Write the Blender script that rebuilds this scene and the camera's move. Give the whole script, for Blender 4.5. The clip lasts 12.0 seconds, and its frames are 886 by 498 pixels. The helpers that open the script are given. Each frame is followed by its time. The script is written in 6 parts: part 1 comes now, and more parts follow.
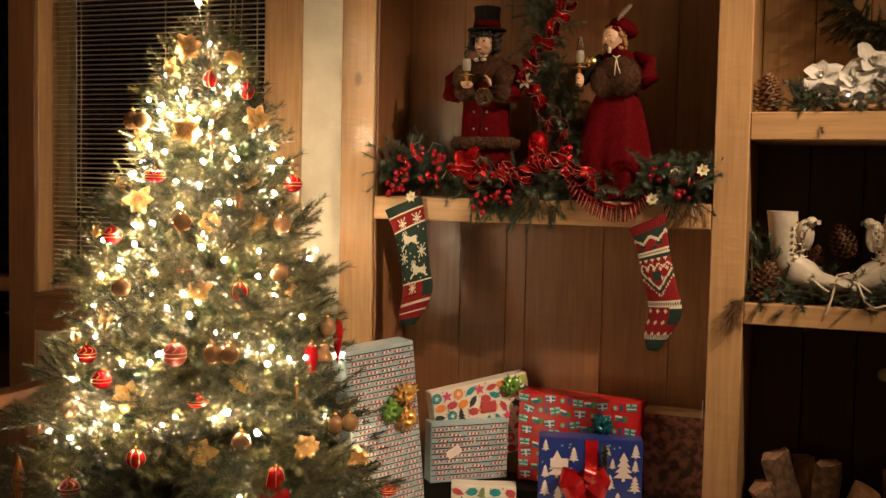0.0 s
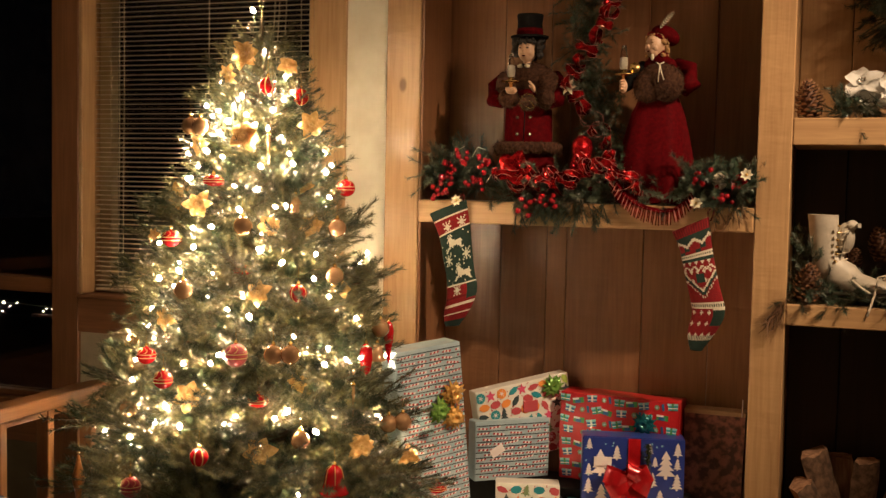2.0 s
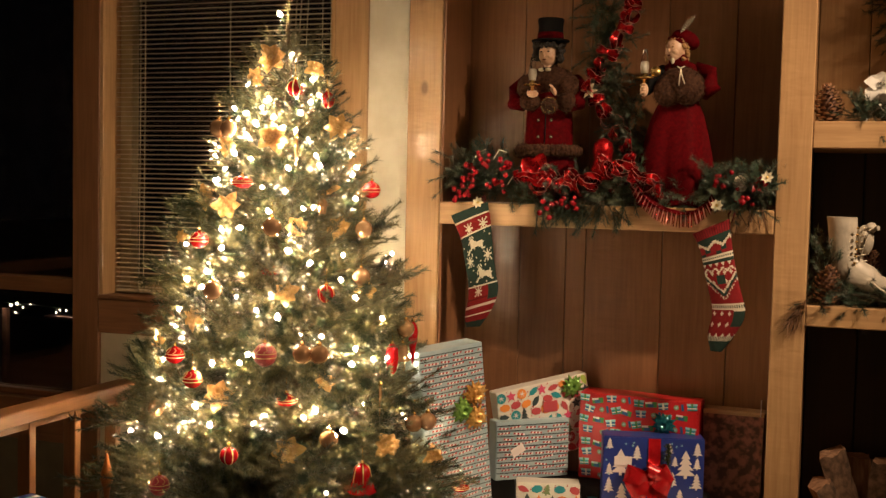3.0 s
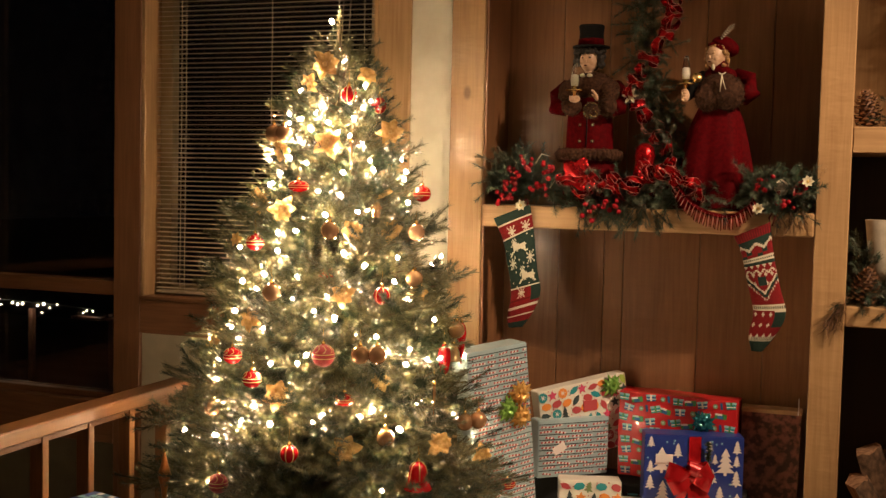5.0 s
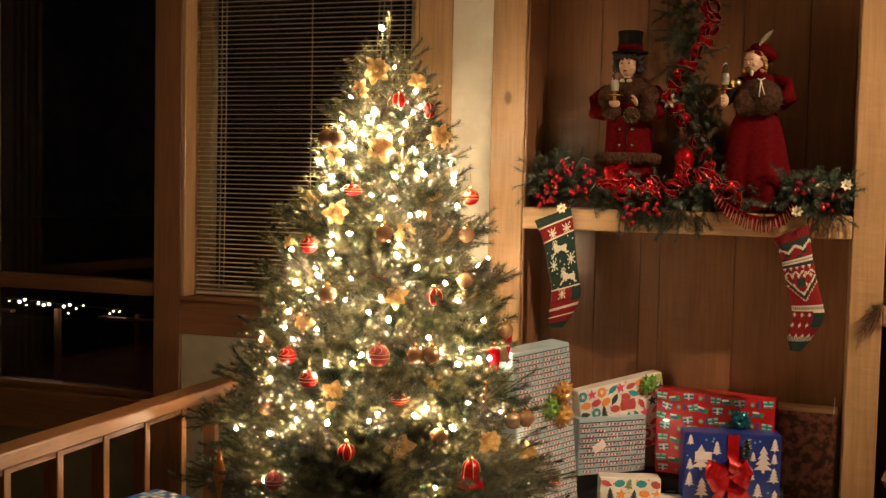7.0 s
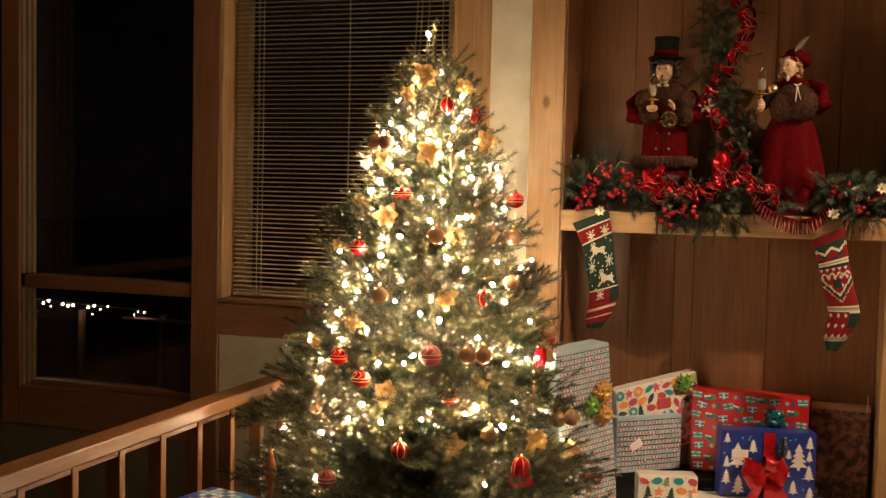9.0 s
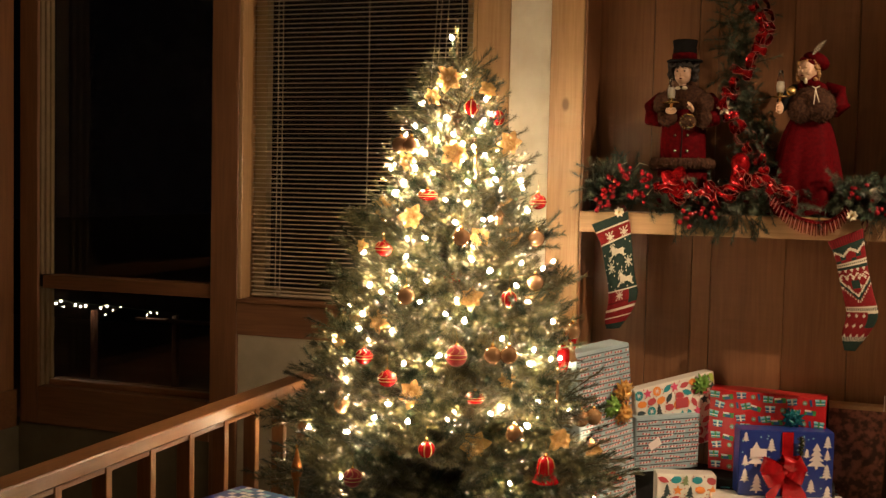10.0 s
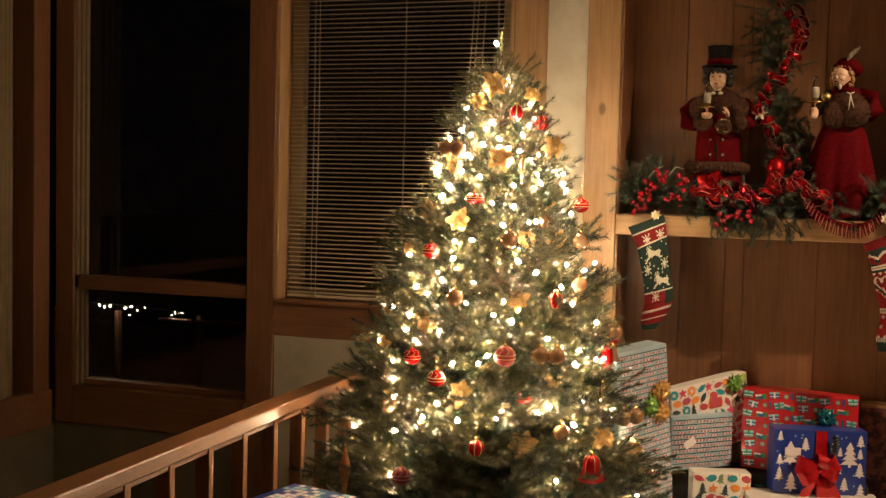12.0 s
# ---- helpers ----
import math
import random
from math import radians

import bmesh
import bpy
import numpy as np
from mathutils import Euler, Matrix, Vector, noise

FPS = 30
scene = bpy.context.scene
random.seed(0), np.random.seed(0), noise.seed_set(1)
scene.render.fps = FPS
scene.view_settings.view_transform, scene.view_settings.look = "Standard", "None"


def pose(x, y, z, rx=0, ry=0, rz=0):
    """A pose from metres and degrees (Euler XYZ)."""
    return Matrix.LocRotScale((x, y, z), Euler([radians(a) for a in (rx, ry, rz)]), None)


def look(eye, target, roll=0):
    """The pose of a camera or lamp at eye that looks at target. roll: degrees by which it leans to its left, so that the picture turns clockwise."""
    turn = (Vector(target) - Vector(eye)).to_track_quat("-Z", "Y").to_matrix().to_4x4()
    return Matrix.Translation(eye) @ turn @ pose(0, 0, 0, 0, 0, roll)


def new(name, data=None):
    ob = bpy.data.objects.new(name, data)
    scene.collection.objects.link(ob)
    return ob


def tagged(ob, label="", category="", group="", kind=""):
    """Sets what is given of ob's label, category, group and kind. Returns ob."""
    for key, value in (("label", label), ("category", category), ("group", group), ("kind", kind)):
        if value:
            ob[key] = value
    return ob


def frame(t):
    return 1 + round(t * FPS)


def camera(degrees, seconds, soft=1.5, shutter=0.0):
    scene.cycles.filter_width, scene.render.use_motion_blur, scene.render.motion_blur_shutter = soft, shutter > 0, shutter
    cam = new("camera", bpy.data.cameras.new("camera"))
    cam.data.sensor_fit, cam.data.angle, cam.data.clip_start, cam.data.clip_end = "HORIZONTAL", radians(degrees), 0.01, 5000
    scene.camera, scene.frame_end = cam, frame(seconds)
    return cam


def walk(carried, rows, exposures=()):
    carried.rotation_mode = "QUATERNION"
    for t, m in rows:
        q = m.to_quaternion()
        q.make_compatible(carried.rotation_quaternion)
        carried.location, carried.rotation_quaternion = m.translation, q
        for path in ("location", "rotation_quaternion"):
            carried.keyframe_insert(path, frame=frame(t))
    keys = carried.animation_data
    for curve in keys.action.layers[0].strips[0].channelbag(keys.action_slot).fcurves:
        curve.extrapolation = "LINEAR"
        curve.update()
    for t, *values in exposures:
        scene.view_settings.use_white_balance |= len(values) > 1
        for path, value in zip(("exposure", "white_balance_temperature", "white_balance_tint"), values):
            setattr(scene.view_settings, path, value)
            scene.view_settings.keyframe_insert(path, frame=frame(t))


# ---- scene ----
cam = camera(45.0, 12.0, soft=1.4)
PATH = [
    (0, (0.251, 1.473, 1.563), (-0.445, 3.344, 1.443), 1.2),
    (0.5, (0.222, 1.442, 1.563), (-0.473, 3.314, 1.445), 1.2),
    (1, (0.188, 1.413, 1.566), (-0.503, 3.286, 1.448), 1.2),
    (1.5, (0.156, 1.384, 1.566), (-0.532, 3.258, 1.448), 1.2),
    (2, (0.125, 1.357, 1.569), (-0.561, 3.231, 1.451), 1.2),
    (2.5, (0.093, 1.327, 1.57), (-0.59, 3.203, 1.453), 1.3),
    (3, (0.061, 1.297, 1.564), (-0.619, 3.174, 1.452), 1.3),
    (5, (-0.075, 1.178, 1.575), (-0.741, 3.06, 1.461), 1.3),
    (5.5, (-0.108, 1.15, 1.578), (-0.771, 3.033, 1.463), 1.3),
    (6, (-0.143, 1.12, 1.579), (-0.802, 3.004, 1.464), 1.3),
    (6.5, (-0.178, 1.09, 1.58), (-0.834, 2.976, 1.466), 1.3),
    (7, (-0.21, 1.061, 1.582), (-0.863, 2.948, 1.468), 1.3),
    (9, (-0.347, 0.949, 1.589), (-0.985, 2.841, 1.475), 1.3),
    (9.5, (-0.381, 0.921, 1.591), (-1.017, 2.814, 1.477), 1.3),
    (10, (-0.417, 0.893, 1.591), (-1.048, 2.787, 1.478), 1.3),
    (10.5, (-0.451, 0.867, 1.592), (-1.079, 2.763, 1.479), 1.4),
    (11, (-0.483, 0.839, 1.595), (-1.108, 2.736, 1.482), 1.4),
    (11.5, (-0.516, 0.812, 1.595), (-1.139, 2.71, 1.483), 1.4),
    (12, (-0.552, 0.786, 1.598), (-1.171, 2.685, 1.485), 1.4),
]
walk(cam, [(t, look(eye, target, roll)) for t, eye, target, roll in PATH], [(0, 0.0), (12, 0.0)])

# ---- world, lamps ----
world = bpy.data.worlds.new("night")
scene.world = world
world.use_nodes = True
world.node_tree.nodes["Background"].inputs[0].default_value = (0.004, 0.004, 0.005, 1)
world.node_tree.nodes["Background"].inputs[1].default_value = 0.1


def point_lamp(name, place, watts, colour, radius):
    data = bpy.data.lights.new(name, "POINT")
    data.energy, data.color, data.shadow_soft_size = watts, colour, radius
    ob = new(name, data)
    ob.location = place
    return ob


point_lamp("ceiling_lamp", (1.25, 3.40, 3.25), 29, (1.0, 0.66, 0.38), 0.03)
spot = bpy.data.lights.new("ceiling_spot", "SPOT")
spot.energy, spot.color, spot.shadow_soft_size, spot.spot_size, spot.spot_blend = 330, (1.0, 0.72, 0.47), 0.025, radians(46), 1.0
spot_ob = new("ceiling_spot", spot)
spot_ob.matrix_basis = look((1.35, 3.58, 3.08), (-0.92, 4.60, 0.92))
BULB_STRENGTH = 1180.0


# ---- materials ----
def material(name, colour, rough=0.6, metal=0.0, colour2=None, scale=40.0, stretch=(1, 1, 1), bump=0.0, detail=6.0,
             coat=0.0, sheen=0.0, alpha=None, transmission=0.0, emit=0.0, spec=0.5, contrast=(0.35, 0.68), coords="pos", thin=0.0):
    m = bpy.data.materials.new(name)
    m.use_nodes = True
    n, l = m.node_tree.nodes, m.node_tree.links
    b = n["Principled BSDF"]
    b.inputs["Base Color"].default_value = (*colour, 1)
    b.inputs["Roughness"].default_value = rough
    b.inputs["Metallic"].default_value = metal
    b.inputs["Coat Weight"].default_value = coat
    b.inputs["Sheen Weight"].default_value = sheen
    b.inputs["Transmission Weight"].default_value = transmission
    b.inputs["Specular IOR Level"].default_value = spec
    if emit:
        b.inputs["Emission Color"].default_value = (*colour, 1)
        b.inputs["Emission Strength"].default_value = emit
    if colour2 or bump:
        mp = n.new("ShaderNodeMapping")
        mp.inputs["Scale"].default_value = stretch
        if coords == "pos":
            l.new(n.new("ShaderNodeNewGeometry").outputs["Position"], mp.inputs[0])
        else:
            l.new(n.new("ShaderNodeTexCoord").outputs["Object"], mp.inputs[0])
        tex = n.new("ShaderNodeTexNoise")
        tex.inputs["Scale"].default_value, tex.inputs["Detail"].default_value = scale, detail
        l.new(mp.outputs[0], tex.inputs["Vector"])
        if colour2:
            ramp = n.new("ShaderNodeValToRGB")
            ramp.color_ramp.elements[0].position, ramp.color_ramp.elements[1].position = contrast
            ramp.color_ramp.elements[0].color, ramp.color_ramp.elements[1].color = (*colour2, 1), (*colour, 1)
            l.new(tex.outputs[0], ramp.inputs[0])
            l.new(ramp.outputs[0], b.inputs["Base Color"])
        if bump:
            bp = n.new("ShaderNodeBump")
            bp.inputs["Strength"].default_value, bp.inputs["Distance"].default_value = bump, 0.004
            l.new(tex.outputs[0], bp.inputs["Height"])
            l.new(bp.outputs[0], b.inputs["Normal"])
    if thin:
        tr, mx = n.new("ShaderNodeBsdfTranslucent"), n.new("ShaderNodeMixShader")
        tr.inputs[0].default_value = (*colour, 1)
        mx.inputs[0].default_value = thin
        l.new(b.outputs[0], mx.inputs[1])
        l.new(tr.outputs[0], mx.inputs[2])
        l.new(mx.outputs[0], n["Material Output"].inputs[0])
    return m


def wood(name, light, dark, rough=0.45, along="z", knots=True, coat=0.15, gloss=0.3, wavy=0.0):
    """Sawn softwood: long grain, wide colour drift, dark round knots, a thin varnish."""
    m = bpy.data.materials.new(name)
    m.use_nodes = True
    n, l = m.node_tree.nodes, m.node_tree.links
    b = n["Principled BSDF"]
    geo, info = n.new("ShaderNodeNewGeometry"), n.new("ShaderNodeObjectInfo")
    off = n.new("ShaderNodeVectorMath")
    off.operation = "MULTIPLY_ADD"
    shift = n.new("ShaderNodeCombineXYZ")
    for i in range(3):
        l.new(info.outputs["Random"], shift.inputs[i])
    l.new(shift.outputs[0], off.inputs[0])
    off.inputs[1].default_value = (7.3, 3.1, 11.7)
    l.new(geo.outputs["Position"], off.inputs[2])

    def mapped(s):
        mp = n.new("ShaderNodeMapping")
        mp.inputs["Scale"].default_value = s
        l.new(off.outputs[0], mp.inputs[0])
        return mp.outputs[0]
    slow = {"x": (0.05, 1, 1), "y": (1, 0.05, 1), "z": (1, 1, 0.05)}[along]
    mid = {"x": (0.3, 1, 1), "y": (1, 0.3, 1), "z": (1, 1, 0.3)}[along]
    grain = n.new("ShaderNodeTexNoise")
    grain.inputs["Scale"].default_value, grain.inputs["Detail"].default_value = 90, 8
    grain.inputs["Distortion"].default_value = 0.6
    l.new(mapped(slow), grain.inputs["Vector"])
    drift = n.new("ShaderNodeTexNoise")
    drift.inputs["Scale"].default_value, drift.inputs["Detail"].default_value = 4.5, 4
    l.new(mapped(mid), drift.inputs["Vector"])
    add = n.new("ShaderNodeMath")
    add.operation = "MULTIPLY_ADD"
    l.new(grain.outputs[0], add.inputs[0])
    add.inputs[1].default_value = 0.55
    half = n.new("ShaderNodeMath")
    half.operation = "MULTIPLY"
    half.inputs[1].default_value = 0.5
    l.new(drift.outputs[0], half.inputs[0])
    l.new(half.outputs[0], add.inputs[2])
    ramp = n.new("ShaderNodeValToRGB")
    ramp.color_ramp.elements[0].position, ramp.color_ramp.elements[1].position = 0.36, 0.64
    ramp.color_ramp.elements[0].color, ramp.color_ramp.elements[1].color = (*dark, 1), (*light, 1)
    l.new(add.outputs[0], ramp.inputs[0])
    colour = ramp.outputs[0]
    if knots:
        vor = n.new("ShaderNodeTexVoronoi")
        vor.inputs["Scale"].default_value = 3.6
        ks = {"x": (0.55, 1, 1), "y": (1, 0.55, 1), "z": (1, 1, 0.55)}[along]
        l.new(mapped(ks), vor.inputs["Vector"])
        kr = n.new("ShaderNodeValToRGB")
        kr.color_ramp.elements[0].position, kr.color_ramp.elements[1].position = 0.030, 0.058
        kr.color_ramp.elements[0].color, kr.color_ramp.elements[1].color = (0.8, 0.8, 0.8, 1), (0, 0, 0, 1)
        l.new(vor.outputs["Distance"], kr.inputs[0])
        mix = n.new("ShaderNodeMix")
        mix.data_type = "RGBA"
        l.new(kr.outputs[0], mix.inputs["Factor"])
        l.new(colour, mix.inputs["A"])
        mix.inputs["B"].default_value = (dark[0] * 0.35, dark[1] * 0.3, dark[2] * 0.3, 1)
        colour = mix.outputs["Result"]
    l.new(colour, b.inputs["Base Color"])
    rr = n.new("ShaderNodeMapRange")
    rr.inputs["To Min"].default_value, rr.inputs["To Max"].default_value = rough + 0.12, rough - 0.1
    l.new(drift.outputs[0], rr.inputs["Value"])
    l.new(rr.outputs[0], b.inputs["Roughness"])
    b.inputs["Coat Weight"].default_value, b.inputs["Coat Roughness"].default_value = coat, gloss
    bp = n.new("ShaderNodeBump")
    bp.inputs["Strength"].default_value, bp.inputs["Distance"].default_value = 0.18, 0.002
    l.new(add.outputs[0], bp.inputs["Height"])
    l.new(bp.outputs[0], b.inputs["Normal"])
    if wavy:
        wv, wb = n.new("ShaderNodeTexNoise"), n.new("ShaderNodeBump")
        wv.inputs["Scale"].default_value, wv.inputs["Detail"].default_value = 14, 3
        l.new(mapped({"x": (1, 0.5, 0.5), "y": (0.5, 1, 0.5), "z": (0.35, 0.35, 1)}[along]), wv.inputs["Vector"])
        wb.inputs["Strength"].default_value, wb.inputs["Distance"].default_value = wavy, 0.012
        l.new(wv.outputs[0], wb.inputs["Height"])
        l.new(wb.outputs[0], bp.inputs["Normal"])
        l.new(wb.outputs[0], b.inputs["Coat Normal"])
    return m


PINE = wood("pine boards", (0.50, 0.31, 0.15), (0.36, 0.20, 0.09), rough=0.40, coat=0.6, gloss=0.17, wavy=0.55)
PINE_X = wood("pine beam", (0.50, 0.31, 0.15), (0.36, 0.20, 0.09), along="x")
CEDAR = wood("brown panelling", (0.250, 0.118, 0.054), (0.165, 0.072, 0.031), rough=0.36, coat=0.5, gloss=0.2, wavy=0.45)
TRIM = wood("stained trim", (0.25, 0.112, 0.050), (0.165, 0.070, 0.030), rough=0.5)
TRIM_X = wood("stained trim lengthwise", (0.25, 0.112, 0.050), (0.165, 0.070, 0.030), rough=0.5, along="x")
RAIL_WOOD = wood("fir handrail", (0.29, 0.128, 0.048), (0.19, 0.078, 0.028), rough=0.4, along="y", knots=False, coat=0.3)
RAIL_UP = wood("fir baluster", (0.29, 0.128, 0.048), (0.19, 0.078, 0.028), rough=0.4, knots=False, coat=0.3)
PLASTER = material("cream plaster", (0.74, 0.69, 0.56), 0.85, colour2=(0.66, 0.60, 0.47), scale=14, bump=0.25, detail=8)
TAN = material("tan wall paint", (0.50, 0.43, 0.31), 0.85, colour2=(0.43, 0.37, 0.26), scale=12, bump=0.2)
# tan paint darkened by colour for the weaker light on the left walls
TAN_SHADED = material("tan wall paint in shade", (0.17, 0.14, 0.085), 0.85, colour2=(0.14, 0.115, 0.07), scale=12, bump=0.2)
# the pine again, with the niches' shade put into its colour
PINE_SHADED = wood("pine boards darkened for shade", (0.035, 0.018, 0.010), (0.020, 0.010, 0.006))
CARPET = material("brown carpet", (0.16, 0.11, 0.07), 0.95, colour2=(0.11, 0.075, 0.05), scale=180, bump=0.6)
CEILING = material("ceiling paint", (0.62, 0.56, 0.46), 0.9, colour2=(0.58, 0.52, 0.42), scale=6, bump=0.1)
DARKNESS = material("dark far ground", (0.03, 0.03, 0.032), 0.9, colour2=(0.015, 0.015, 0.018), scale=3)
PALE_STREAK = material("pale light-streak fill", (0.55, 0.56, 0.60), 0.8, colour2=(0.40, 0.41, 0.45), scale=12, bump=0.4)
GLASS = material("window glass", (1, 1, 1), 0.02, transmission=1.0)
SLAT = material("bronze blind slat", (0.62, 0.50, 0.36), 0.4, colour2=(0.52, 0.42, 0.30), scale=30, stretch=(0.3, 1, 1))
CORD = material("blind cord", (0.55, 0.47, 0.34), 0.8)
# frame paint with the dimness of the left windows put into its colour
VINYL_SHADED = material("window frame paint in shade", (0.24, 0.17, 0.095), 0.5, colour2=(0.20, 0.14, 0.075), scale=20)
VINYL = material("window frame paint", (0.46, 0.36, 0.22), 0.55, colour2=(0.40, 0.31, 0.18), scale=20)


# ---- mesh tools ----
class Maker:
    """Gathers faces of several materials into one mesh."""

    def __init__(self):
        self.v, self.f, self.m, self.s, self.mats = [], [], [], [], []

    def add(self, verts, faces, mat, smooth=True, at=None):
        k = len(self.v)
        if at is not None:
            verts = [tuple(at @ Vector(p)) for p in verts]
        self.v.extend(verts)
        if mat not in self.mats:
            self.mats.append(mat)
        i = self.mats.index(mat)
        self.f.extend(tuple(k + j for j in f) for f in faces)
        self.m.extend([i] * len(faces))
        self.s.extend([smooth] * len(faces))
        return self

    def lathe(self, profile, mat, n=16, at=None, squash=(1, 1), smooth=True, ripple=0.0, waves=0):
        verts, faces = [], []
        for r, z in profile:
            for i in range(n):
                a = 2 * math.pi * i / n
                k = r * (1 + ripple * math.cos(waves * a))
                verts.append((k * math.cos(a) * squash[0], k * math.sin(a) * squash[1], z))
        for j in range(len(profile) - 1):
            for i in range(n):
                faces.append((j * n + i, j * n + (i + 1) % n, (j + 1) * n + (i + 1) % n, (j + 1) * n + i))
        faces.append(tuple(reversed(range(n))))
        faces.append(tuple(range((len(profile) - 1) * n, len(profile) * n)))
        return self.add(verts, faces, mat, smooth, at)

    def ball(self, c, r, mat, n=12, rings=8, at=None):
        r = (r, r, r) if isinstance(r, (int, float)) else r
        m = Matrix.Translation(c)
        prof = [(max(1e-4, math.sin(math.pi * j / rings)), -math.cos(math.pi * j / rings)) for j in range(rings + 1)]
        m = m @ Matrix.Diagonal((*r, 1))
        return self.lathe(prof, mat, n, (at @ m) if at is not None else m)

    def tube(self, pts, radius, mat, n=6, at=None):
        pts = [Vector(p) for p in pts]
        radius = radius if isinstance(radius, (list, tuple)) else [radius] * len(pts)
        verts, faces = [], []
        up = Vector((0.13, 0.27, 0.95))
        for i, p in enumerate(pts):
            d = (pts[min(i + 1, len(pts) - 1)] - pts[max(i - 1, 0)]).normalized()
            u = d.cross(up)
            u = u.normalized() if u.length > 0.05 else d.cross(Vector((1, 0, 0))).normalized()
            w = d.cross(u)
            for k in range(n):
                a = 2 * math.pi * k / n
                verts.append(tuple(p + radius[i] * (math.cos(a) * u + math.sin(a) * w)))
        for i in range(len(pts) - 1):
            for k in range(n):
                faces.append((i * n + k, i * n + (k + 1) % n, (i + 1) * n + (k + 1) % n, (i + 1) * n + k))
        faces += [tuple(reversed(range(n))), tuple(range((len(pts) - 1) * n, len(pts) * n))]
        return self.add(verts, faces, mat, True, at)

    def strip(self, pts, wides, mat, thick=0.0006, at=None):
        """A ribbon through pts; wides: half-width vectors."""
        verts, faces = [], []
        for p, w in zip(pts, wides):
            verts += [tuple(Vector(p) - Vector(w)), tuple(Vector(p) + Vector(w))]
        for i in range(len(pts) - 1):
            faces.append((2 * i, 2 * i + 1, 2 * i + 3, 2 * i + 2))
        return self.add(verts, faces, mat, True, at)

    def box(self, x0, x1, y0, y1, z0, z1, mat, bevel=0.003, at=None):
        b = min(bevel, (x1 - x0) / 3, (y1 - y0) / 3, (z1 - z0) / 3)
        X, Y, Z = (x0, x1), (y0, y1), (z0, z1)
        verts, idx = [], {}
        for i in (0, 1):
            for j in (0, 1):
                for k in (0, 1):
                    sx, sy, sz = (b, -b)[i], (b, -b)[j], (b, -b)[k]
                    idx[i, j, k] = len(verts)
                    verts += [(X[i], Y[j] + sy, Z[k] + sz), (X[i] + sx, Y[j], Z[k] + sz), (X[i] + sx, Y[j] + sy, Z[k])]
        g = lambda i, j, k, a: idx[i, j, k] + a
        faces = []
        for s in (0, 1):
            q = [(0, 0), (1, 0), (1, 1), (0, 1)]
            q = q if s else q[::-1]
            faces.append(tuple(g(s, j, k, 0) for j, k in q))
            faces.append(tuple(g(j, s, k, 1) for j, k in q[::-1]))
            faces.append(tuple(g(j, k, s, 2) for j, k in q))
        for i in (0, 1):
            for j in (0, 1):
                f1 = (g(i, j, 0, 0), g(i, j, 1, 0), g(i, j, 1, 1), g(i, j, 0, 1))
                faces.append(f1 if i == j else f1[::-1])
                f2 = (g(i, 0, j, 2), g(i, 1, j, 2), g(i, 1, j, 0), g(i, 0, j, 0))
                faces.append(f2 if i == j else f2[::-1])
                f3 = (g(0, i, j, 1), g(1, i, j, 1), g(1, i, j, 2), g(0, i, j, 2))
                faces.append(f3 if i == j else f3[::-1])
        for i in (0, 1):
            for j in (0, 1):
                for k in (0, 1):
                    t = (g(i, j, k, 0), g(i, j, k, 1), g(i, j, k, 2))
                    faces.append(t if (i + j + k) % 2 == 1 else t[::-1])
        return self.add(verts, faces, mat, False, at)

    def mesh(self, name):
        me = bpy.data.meshes.new(name)
        me.from_pydata(self.v, [], self.f)
        for mt in self.mats:
            me.materials.append(mt)
        me.polygons.foreach_set("material_index", self.m)
        me.polygons.foreach_set("use_smooth", self.s)
        me.update()
        return me


def thing(name, label, category, m=None, group="", kind=""):
    """An Empty at a thing's base."""
    ob = new(name)
    ob.empty_display_size = 0.05
    if m is not None:
        ob.matrix_basis = m
    return tagged(ob, label, category, group, kind)


def part(name, maker, parent, label="", kind="", m=None):
    me = maker.mesh(name) if isinstance(maker, Maker) else maker
    ob = new(name, me)
    ob.parent = parent
    if m is not None:
        ob.matrix_basis = m
    return tagged(ob, label, kind=kind)


def solo(name, maker, label, category, m=None, group="", kind=""):
    ob = new(name, maker.mesh(name) if isinstance(maker, Maker) else maker)
    if m is not None:
        ob.matrix_basis = m
    return tagged(ob, label, category, group, kind)


def structure(name, label, category, mat, *boxes, bevel=0.002):
    mk = Maker()
    for b in boxes:
        mk.box(*b, mat, bevel)
    return solo(name, mk, label, category, kind="structure")


# ---- the room ----
WALL, BACK, TOP = 4.6, 4.86, 3.4
floor = structure("floor", "brown carpeted floor of the living room", "floor", CARPET, (-2.12, 4.2, -3.2, 5.3, -0.2, 0.0))
structure("floor_lower", "dark carpeted floor of the lower level", "floor", CARPET, (-5.0, -2.12, -3.2, 5.3, -1.4, -1.2))
structure("floor_edge", "painted edge of the upper floor", "wall", TAN, (-2.13, -2.12, -3.2, 4.6, -1.2, -0.004))
structure("ceiling", "plain painted ceiling", "ceiling", CEILING, (-5.0, 4.2, -3.2, 5.3, TOP, TOP + 0.1))
structure("wall_south", "plain cream plaster wall", "wall", PLASTER, (-5.0, 4.2, -3.3, -3.2, -1.4, TOP))
structure("wall_east", "plain cream plaster wall", "wall", PLASTER, (4.2, 4.3, -3.2, 5.3, -0.2, TOP))

# the long wall: plaster fields, then its boards as children
wall_n = structure("wall_north", "cream plaster wall with pine boards and windows", "wall", PLASTER,
                   (-1.42, -1.27, WALL + 0.012, WALL + 0.15, -1.3, TOP),
                   (-5.0, -1.15, WALL + 0.012, WALL + 0.15, 2.62, TOP))


def board(x0, x1, y0, y1, z0, z1, mat, name="board", parent=wall_n, bevel=0.003):
    return part(name, Maker().box(x0, x1, y0, y1, z0, z1, mat, bevel), parent)


